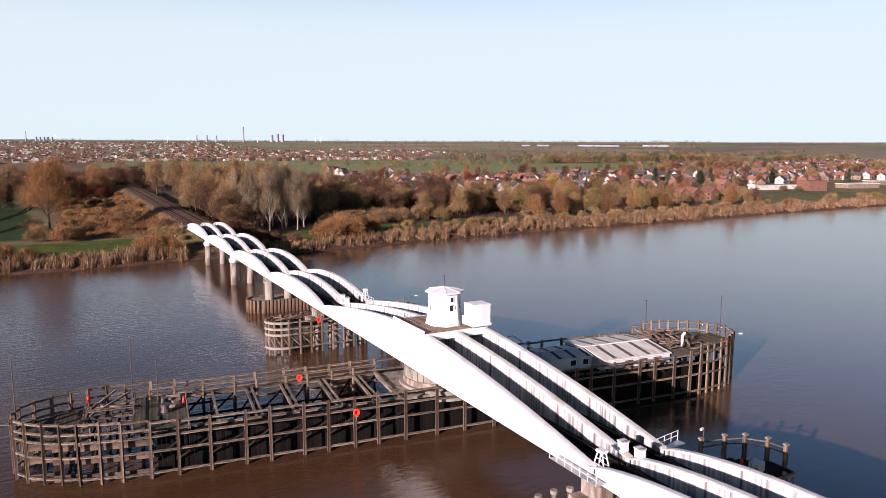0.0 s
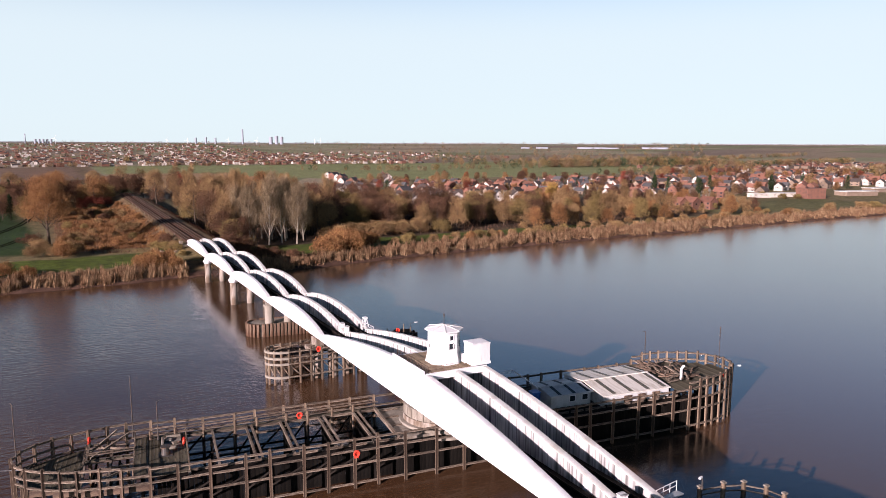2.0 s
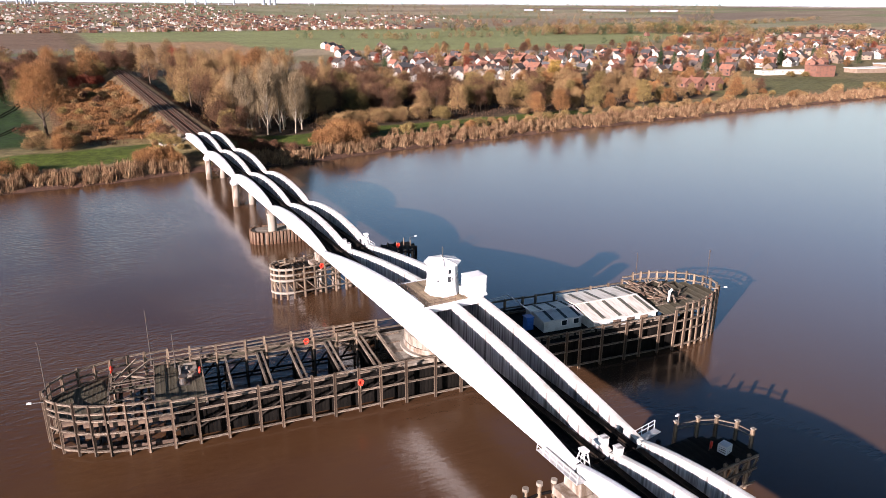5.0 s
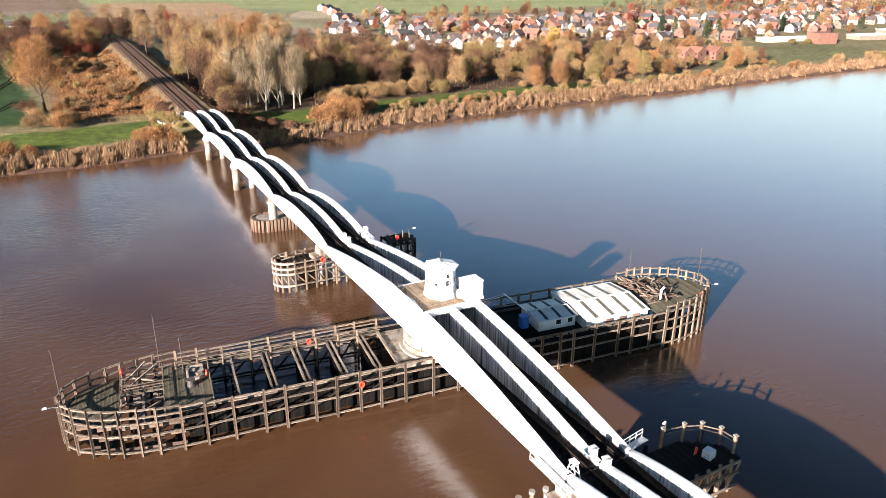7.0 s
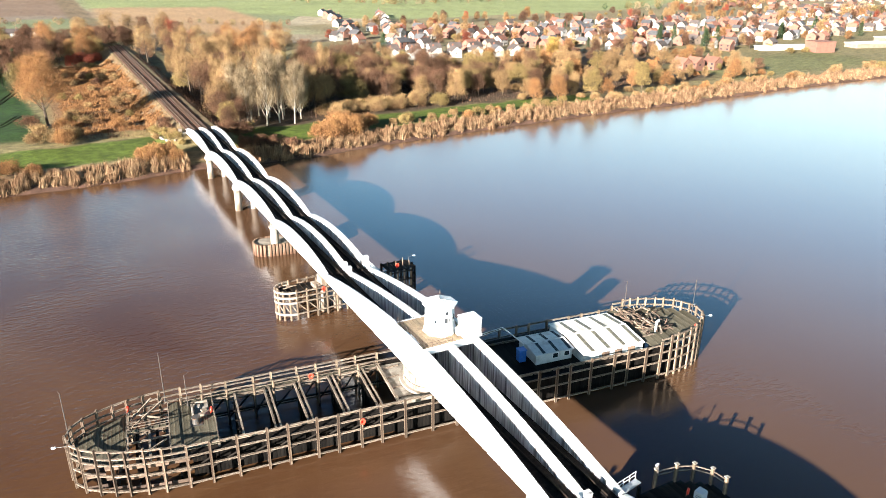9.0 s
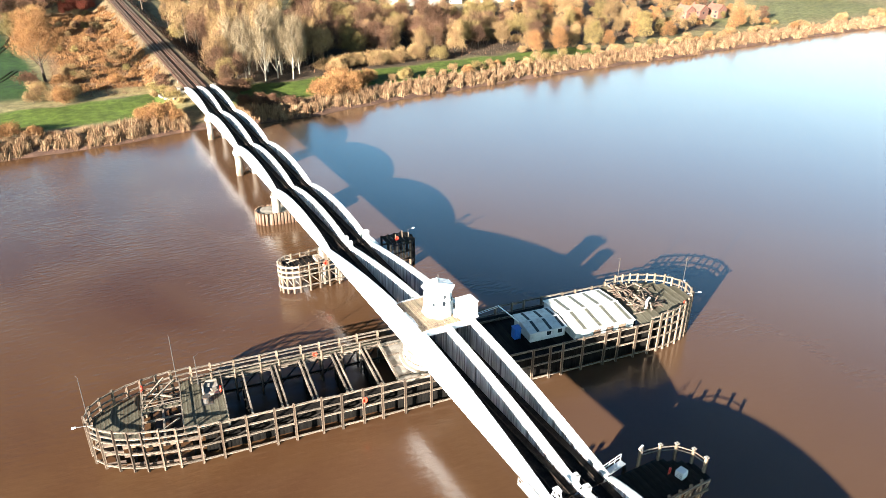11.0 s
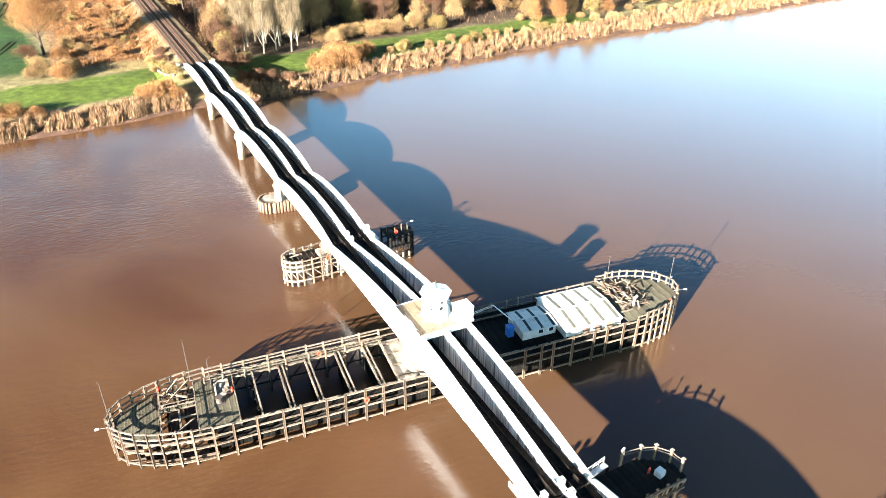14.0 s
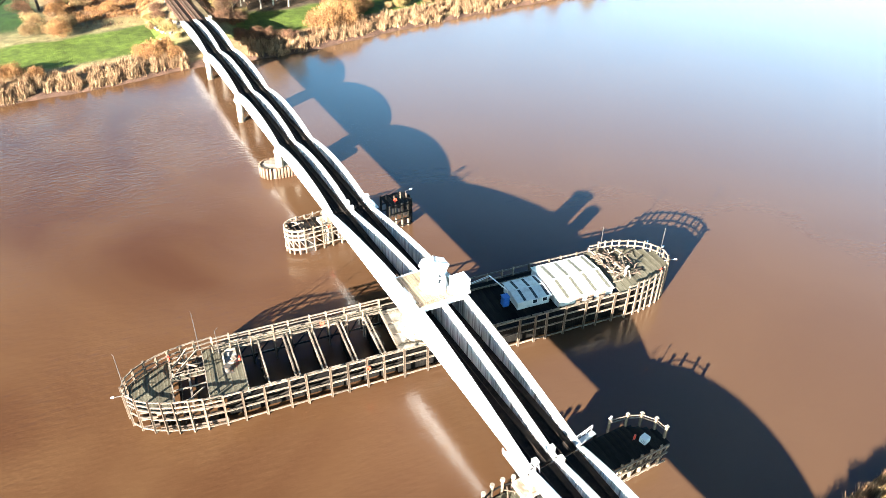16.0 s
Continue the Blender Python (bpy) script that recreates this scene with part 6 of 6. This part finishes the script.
# trees among the houses
scatter(250, (150, 860), (300, 760), ((("round", "tan"), 3), (("round", "brown"), 3), (("round", "orange"), 2), (("cone", "green"), 1.2), (("bush", "olive"), 2), (("round", "red"), 0.8)), (0.45, 0.85), 7.5,
        lambda x, y: front(x) - 8 < y < back(x) + 10 and not any((x - a) ** 2 + (y - b) ** 2 < 49 for a, b in built))

store = thing("riverside_store", pose(452, 289, ground_at(452, 289), 0, 0, -12), "long low white store building behind the bank", "store")
bm = bmesh.new()
box(bm, (0, 0, 1.4), (44, 9, 3.2))
part("wall", bm, RENDER, store)
bm = bmesh.new()
box(bm, (0, 0, 3.1), (45, 10, 0.3))
part("roof", bm, ROOFWHITE, store)
block = thing("brick_building", pose(466, 268, ground_at(466, 268), 0, 0, -12), "flat-roofed red brick block beside the store", "building")
bm = bmesh.new()
box(bm, (0, 0, 3.6), (17, 12, 7.6))
part("wall", bm, BRICK, block)
bm = bmesh.new()
box(bm, (0, 0, 7.5), (17.6, 12.6, 0.35))
part("roof", bm, TILE_RED, block)
for x, y, w in ((530, 272, 34), (600, 290, 40)):
    hall = thing("long_shed", pose(x, y, ground_at(x, y), 0, 0, -8), "long white roofed shed near the river", "shed", "long sheds")
    bm = bmesh.new()
    box(bm, (0, 0, 1.6), (w, 12, 3.8))
    part("wall", bm, BUFF, hall)
    bm = bmesh.new()
    box(bm, (0, 0, 3.7), (w + 1, 13, 0.4))
    part("roof", bm, ROOFWHITE, hall)


# ---- reeds on both banks, far woods, the far town ----
def reeds(name, xs, ys, zs, seed, h, label):
    rng = np.random.default_rng(seed)
    n = len(xs)
    p = np.stack([xs, ys, zs], -1)
    a = rng.uniform(0, math.tau, n)
    side = np.stack([np.cos(a), np.sin(a), 0 * a], -1) * rng.uniform(0.06, 0.15, n)[:, None]
    tip = np.stack([rng.normal(0.10, 0.35, n), rng.normal(0, 0.35, n), h * rng.uniform(0.55, 1.15, n)], -1)
    v = np.stack([p - side, p + side, p + tip], 1)
    return tagged(new(name, blades(name, v, LEAF["reed"])), label, "reeds", kind="stuff")


rng = np.random.default_rng(31)
cx = np.concatenate([rng.uniform(-190, -9, 820), rng.uniform(11, 250, 1250), rng.uniform(250, 640, 1300)])
cd = 2.2 + 10.5 * rng.uniform(0, 1, len(cx)) ** 1.2 + 0.8 * np.sin(cx * 0.21) + 0.5 * np.sin(cx * 0.77)
cd = np.where((cx > 36) & (cx < 62), cd + 1, np.where(cx > 130, cd * 1.2, cd))
per = 60
wide = np.repeat(rng.uniform(0.7, 1.5, len(cx)), per)
away = np.abs(rng.normal(0, 0.62, len(cx) * per))
turn = rng.uniform(0, math.tau, len(cx) * per)
xs = np.repeat(cx, per) + wide * away * np.cos(turn)
ys = np.repeat(bank(cx) + cd, per) + wide * away * np.sin(turn)
tallness = np.repeat(rng.uniform(1.2, 3.3, len(cx)), per) * np.clip(1.05 - 0.35 * away ** 2, 0.3, 1.1)
reeds("reed_bed", xs, ys, land_height(xs, ys) - 0.1, 3, tallness, "dry golden reeds along the far muddy bank")
cx = np.concatenate([rng.uniform(-120, -12, 900), rng.uniform(9, 170, 1700)])
cy = near_bank(cx) - 1.2 - 10 * rng.uniform(0, 1, len(cx)) ** 1.3
away = np.abs(rng.normal(0, 0.62, len(cx) * 40))
turn = rng.uniform(0, math.tau, len(cx) * 40)
xs = np.repeat(cx, 40) + away * np.cos(turn)
ys = np.repeat(cy, 40) + away * np.sin(turn)
tallness = np.repeat(rng.uniform(1.2, 2.9, len(cx)), 40) * np.clip(1.05 - 0.35 * away ** 2, 0.3, 1.1)
reeds("reed_bed", xs, ys, land_height(xs, ys) - 0.1, 3, tallness, "dry golden reeds along the near bank")
# bracken west of the railway
cx, cy = rng.uniform(-42, -8, 1500), rng.uniform(214, 408, 1500)
xs = np.repeat(cx, 45) + rng.normal(0, 0.7, 1500 * 45)
ys = np.repeat(cy, 45) + rng.normal(0, 0.7, 1500 * 45)
tallness = np.repeat(rng.uniform(0.5, 1.7, 1500), 45)
bracken = reeds("bracken", xs, ys, land_height(xs, ys) - 0.1, 7, tallness, "rust-orange dead bracken on rough ground by the railway")
bracken.data.materials[0] = LEAF["orange"]
# rough grass and undergrowth
xs = np.concatenate([rng.uniform(-46, -8, 5000), rng.uniform(8, 260, 16000), rng.uniform(-14, 15, 5000)])
ys = np.concatenate([rng.uniform(203, 330, 5000), rng.uniform(205, 330, 16000), rng.uniform(186, 420, 5000)])
keep = (ys > bank(xs) + 24) & ((np.abs(xs - 0.2) > 5.8))
reeds("undergrowth", xs[keep], ys[keep], land_height(xs[keep], ys[keep]) - 0.1, 6, 1.1, "rough brown undergrowth and long grass").data.materials[0] = LEAF["brown"]


def far_trees(name, pts, seed, colours, label):
    """Low clumps of leaf blades for woods too far to pick apart."""
    groups = {}
    r = np.random.default_rng(seed)
    which = r.integers(0, len(colours), len(pts))
    for c, colour in enumerate(colours):
        v = []
        for (x, y, h) in pts[which == c]:
            n = 190 if y < 1600 else 60
            d = r.normal(size=(n, 3))
            d /= np.linalg.norm(d, axis=1)[:, None]
            p = np.array([x, y, ground_at(x, y) - 0.4 + h * 0.55]) + d * np.array([h * 0.42, h * 0.42, h * 0.48]) * r.uniform(0.5, 1, (n, 1))
            way = d + r.normal(size=d.shape) * 0.5
            side = np.cross(way, r.normal(size=d.shape))
            side /= np.linalg.norm(side, axis=1)[:, None]
            k = h * (0.042 if y < 1600 else 0.06)
            v.append(np.stack([p - side * k, p + side * k, p + way * k * 1.6], 1))
        if v:
            tagged(new(name, blades(name, np.concatenate(v), LEAF[colour])), label, "woodland", kind="stuff")


pts = []
for x0, y0, x1, y1, n, h in ((-400, 1345, 620, 1290, 150, 8), (640, 1180, 900, 1120, 40, 14), (-300, 640, -60, 560, 50, 10), (380, 900, 900, 960, 46, 9), (300, 1000, 620, 960, 26, 8),
                             (760, 1010, 1100, 900, 120, 16), (700, 1060, 1250, 980, 120, 14), (900, 760, 1600, 960, 160, 13), (620, 690, 1000, 720, 60, 10), (1000, 1200, 2200, 1500, 160, 12),
                             (-900, 1100, -300, 900, 80, 10), (-500, 700, -90, 760, 60, 9), (860, 500, 1500, 700, 150, 12), (-120, 780, 190, 640, 40, 6)):
    for k in range(n):
        f = rng.uniform()
        pts.append((x0 + (x1 - x0) * f + rng.normal(0, 7), y0 + (y1 - y0) * f + rng.normal(0, 12), h * rng.uniform(0.6, 1.25)))
for k in range(3200):
    y = 1450 * math.exp(rng.uniform(0, 1.18))
    x = rng.uniform(-0.75, 1.15) * y
    if 1380 < y < 3300 and -900 < x < 900 and rng.uniform() < 0.55:
        continue
    if rng.uniform() < 0.35:
        continue
    pts.append((x + 25 * math.sin(y / 90), y, rng.uniform(7, 15)))
for k in range(420):
    x, y = rng.uniform(-700, 900), rng.uniform(1400, 2600)
    pts.append((x, y, rng.uniform(6, 10)))
far_trees("far_woods", np.array(pts), 8, ("olive", "tan", "brown", "olive", "pale", "green"), "distant bare woods and hedgerows across the plain")


def far_houses():
    r = np.random.default_rng(12)
    verts, faces, mats = [], [], []
    spots = [(rng.uniform(-1100, 700), 1330 + 2600 * rng.uniform() ** 1.5) for _ in range(2300)] + [(rng.uniform(300, 1200), rng.uniform(1700, 2600)) for _ in range(160)] + \
            [(rng.uniform(860, 1500), rng.uniform(560, 880)) for _ in range(220)] + [(rng.uniform(-400, -90), rng.uniform(590, 660)) for _ in range(10)]
    for x, y in spots:
        w, d, h, rise = r.uniform(7, 13), 7.5, r.uniform(4, 5.5), 2.6
        a = r.choice([0.1, 1.67]) + r.normal(0, 0.1)
        ca, sa = math.cos(a), math.sin(a)
        z = ground_at(x, y) - 0.8
        i = len(verts)
        for px, py, pz in ((-w / 2, -d / 2, 0), (w / 2, -d / 2, 0), (w / 2, d / 2, 0), (-w / 2, d / 2, 0), (-w / 2, -d / 2, h), (w / 2, -d / 2, h), (w / 2, d / 2, h), (-w / 2, d / 2, h), (-w / 2, 0, h + rise), (w / 2, 0, h + rise)):
            verts.append((x + px * ca - py * sa, y + px * sa + py * ca, z + pz))
        k = r.integers(0, 3)
        t = 3 + r.integers(0, 2)
        for f, m in (((0, 1, 5, 4), k), ((2, 3, 7, 6), k), ((1, 2, 6, 9, 5), k), ((3, 0, 4, 8, 7), k), ((4, 5, 9, 8), t), ((6, 7, 8, 9), t)):
            faces.append(tuple(i + j for j in f))
            mats.append(int(m))
    me = bpy.data.meshes.new("far_town")
    me.from_pydata(verts, [], faces)
    for m in (RENDER, BRICK, BUFF, TILE_RED, TILE_BROWN):
        me.materials.append(m)
    me.polygons.foreach_set("material_index", mats)
    tagged(new("far_town", me), "far town of small brick and white houses on the plain", "town", kind="stuff")


far_houses()


# ---- the horizon: woods, power station, turbines ----
def far_spot(bearing, dist):
    """The place dist metres off in a direction, in degrees clockwise from the bridge's line."""
    a = radians(bearing)
    return -46 + dist * math.sin(a), -84 + dist * math.cos(a)


# distance haze is put into these two base colours
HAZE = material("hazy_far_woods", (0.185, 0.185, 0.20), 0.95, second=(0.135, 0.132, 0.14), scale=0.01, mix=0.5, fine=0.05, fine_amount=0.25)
HAZED = material("hazy_concrete", (0.26, 0.285, 0.32), 0.9, second=(0.22, 0.24, 0.27), scale=0.02, mix=0.5, fine=0.2, fine_amount=0.1)
for dist, low, rise in ((4500, 48, 3), (4840, 53, 3)):
    bm = bmesh.new()
    prev = None
    for k in range(361):
        a = radians(-60 + 180 * k / 360)
        top = low + rise * (0.5 + 0.5 * float(waves(np.array(k * 9.0), np.array(dist * 1.0), 40.0)))
        x, y = dist * math.sin(a), dist * math.cos(a)
        ring = [bm.verts.new((x, y, -2)), bm.verts.new((x, y, top)), bm.verts.new((x * 1.01, y * 1.01, top * 0.8)), bm.verts.new((x * 1.01, y * 1.01, -2))]
        if prev:
            for j in range(3):
                bm.faces.new((prev[j], prev[j + 1], ring[j + 1], ring[j]))
        prev = ring
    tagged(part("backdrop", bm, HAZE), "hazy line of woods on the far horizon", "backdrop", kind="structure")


def stack(bearing, top, r0, r1, label, name="chimney"):
    x, y = far_spot(bearing, 4200)
    t = thing(name, pose(x, y, 0), label, "chimney", "power station")
    bm = bmesh.new()
    tube(bm, (0, 0, 0), (0, 0, top - 6), r0, r1, sides=14)
    part("shaft", bm, HAZED, t)
    bm = bmesh.new()
    tube(bm, (0, 0, top - 6), (0, 0, top), r1 * 1.1, sides=14)
    part("rim", bm, HAZED, t)


def cooling_tower(bearing, top, r, label):
    x, y = far_spot(bearing, 4250)
    t = thing("cooling_tower", pose(x, y, 0), label, "cooling tower", "power station")
    bm = bmesh.new()
    prev = None
    for k in range(10):
        f = k / 9
        rr = r * (0.62 + 0.38 * abs(1 - f / 0.75) ** 1.6)
        ring = [bm.verts.new((rr * math.cos(j * math.tau / 20), rr * math.sin(j * math.tau / 20), top * f)) for j in range(20)]
        if prev:
            for j in range(20):
                bm.faces.new((prev[j], prev[(j + 1) % 20], ring[(j + 1) % 20], ring[j]))
        prev = ring
    part("shell", bm, HAZED, t, smooth=True)


stack(13.16, 126, 6.0, 4.2, "tall hazy chimney of a far power station")
for bearing, top in ((9.79, 78), (10.51, 80), (11.19, 78)):
    stack(bearing, top, 6.5, 5.0, "hazy grey stack on the horizon")
for bearing, top in ((15.24, 84), (15.66, 90), (16.04, 86), (-0.7, 66), (-0.46, 66), (-0.22, 66), (0.02, 66), (0.26, 66)):
    cooling_tower(bearing, top, 15 if bearing > 8 else 9, "hazy cooling tower on the horizon")
stack(-1.3, 92, 3.5, 2.5, "thin hazy chimney on the horizon")
hallx, hally = far_spot(12.54, 4300)
hall = thing("boiler_house", pose(hallx, hally, 0, 0, 0, -12), "hazy pale boiler house beside the chimney", "building", "power station")
bm = bmesh.new()
box(bm, (0, 0, 21), (70, 40, 44))
part("wall", bm, HAZED, hall)
bm = bmesh.new()
box(bm, (0, 0, 44.5), (72, 42, 3))
part("roof", bm, HAZED, hall)
for bearing, top in ((7.78, 66), (9.19, 64), (12.09, 67), (14.19, 66), (18.52, 68), (18.95, 68), (0.5, 70)):
    x, y = far_spot(bearing, 4100)
    t = thing("wind_turbine", pose(x, y, 0, 0, 0, -20), "white three-bladed wind turbine far off", "wind turbine", "wind turbines")
    bm = bmesh.new()
    tube(bm, (0, 0, 0), (0, 0, top), 1.6, 1.0, sides=8)
    part("tower", bm, PALE, t)
    for k in range(3):
        a = radians(20 + 120 * k)
        bm = bmesh.new()
        tube(bm, (0, -3, top), (15 * math.sin(a), -3, top + 15 * math.cos(a)), 0.8, 0.3, sides=5)
        part("blade", bm, PALE, t)
    bm = bmesh.new()
    box(bm, (0, -1, top), (2, 5, 2))
    part("hub", bm, PALE, t)
for bearing, w, z in ((40.06, 135, 7), (41.63, 55, 6), (44.75, 115, 7), (36.27, 55, 7), (34.96, 40, 6)):
    x, y = far_spot(bearing, 3500)
    t = thing("warehouse", pose(x, y, ground_at(x, y) - 0.5, 0, 0, -bearing), "long pale warehouse far across the plain", "warehouse", "far warehouses")
    bm = bmesh.new()
    box(bm, (0, 0, z / 2), (w, 40, z))
    part("wall", bm, HAZED, t)
    bm = bmesh.new()
    box(bm, (0, 0, z + 0.5), (w + 2, 42, 1))
    part("roof", bm, HAZED, t)
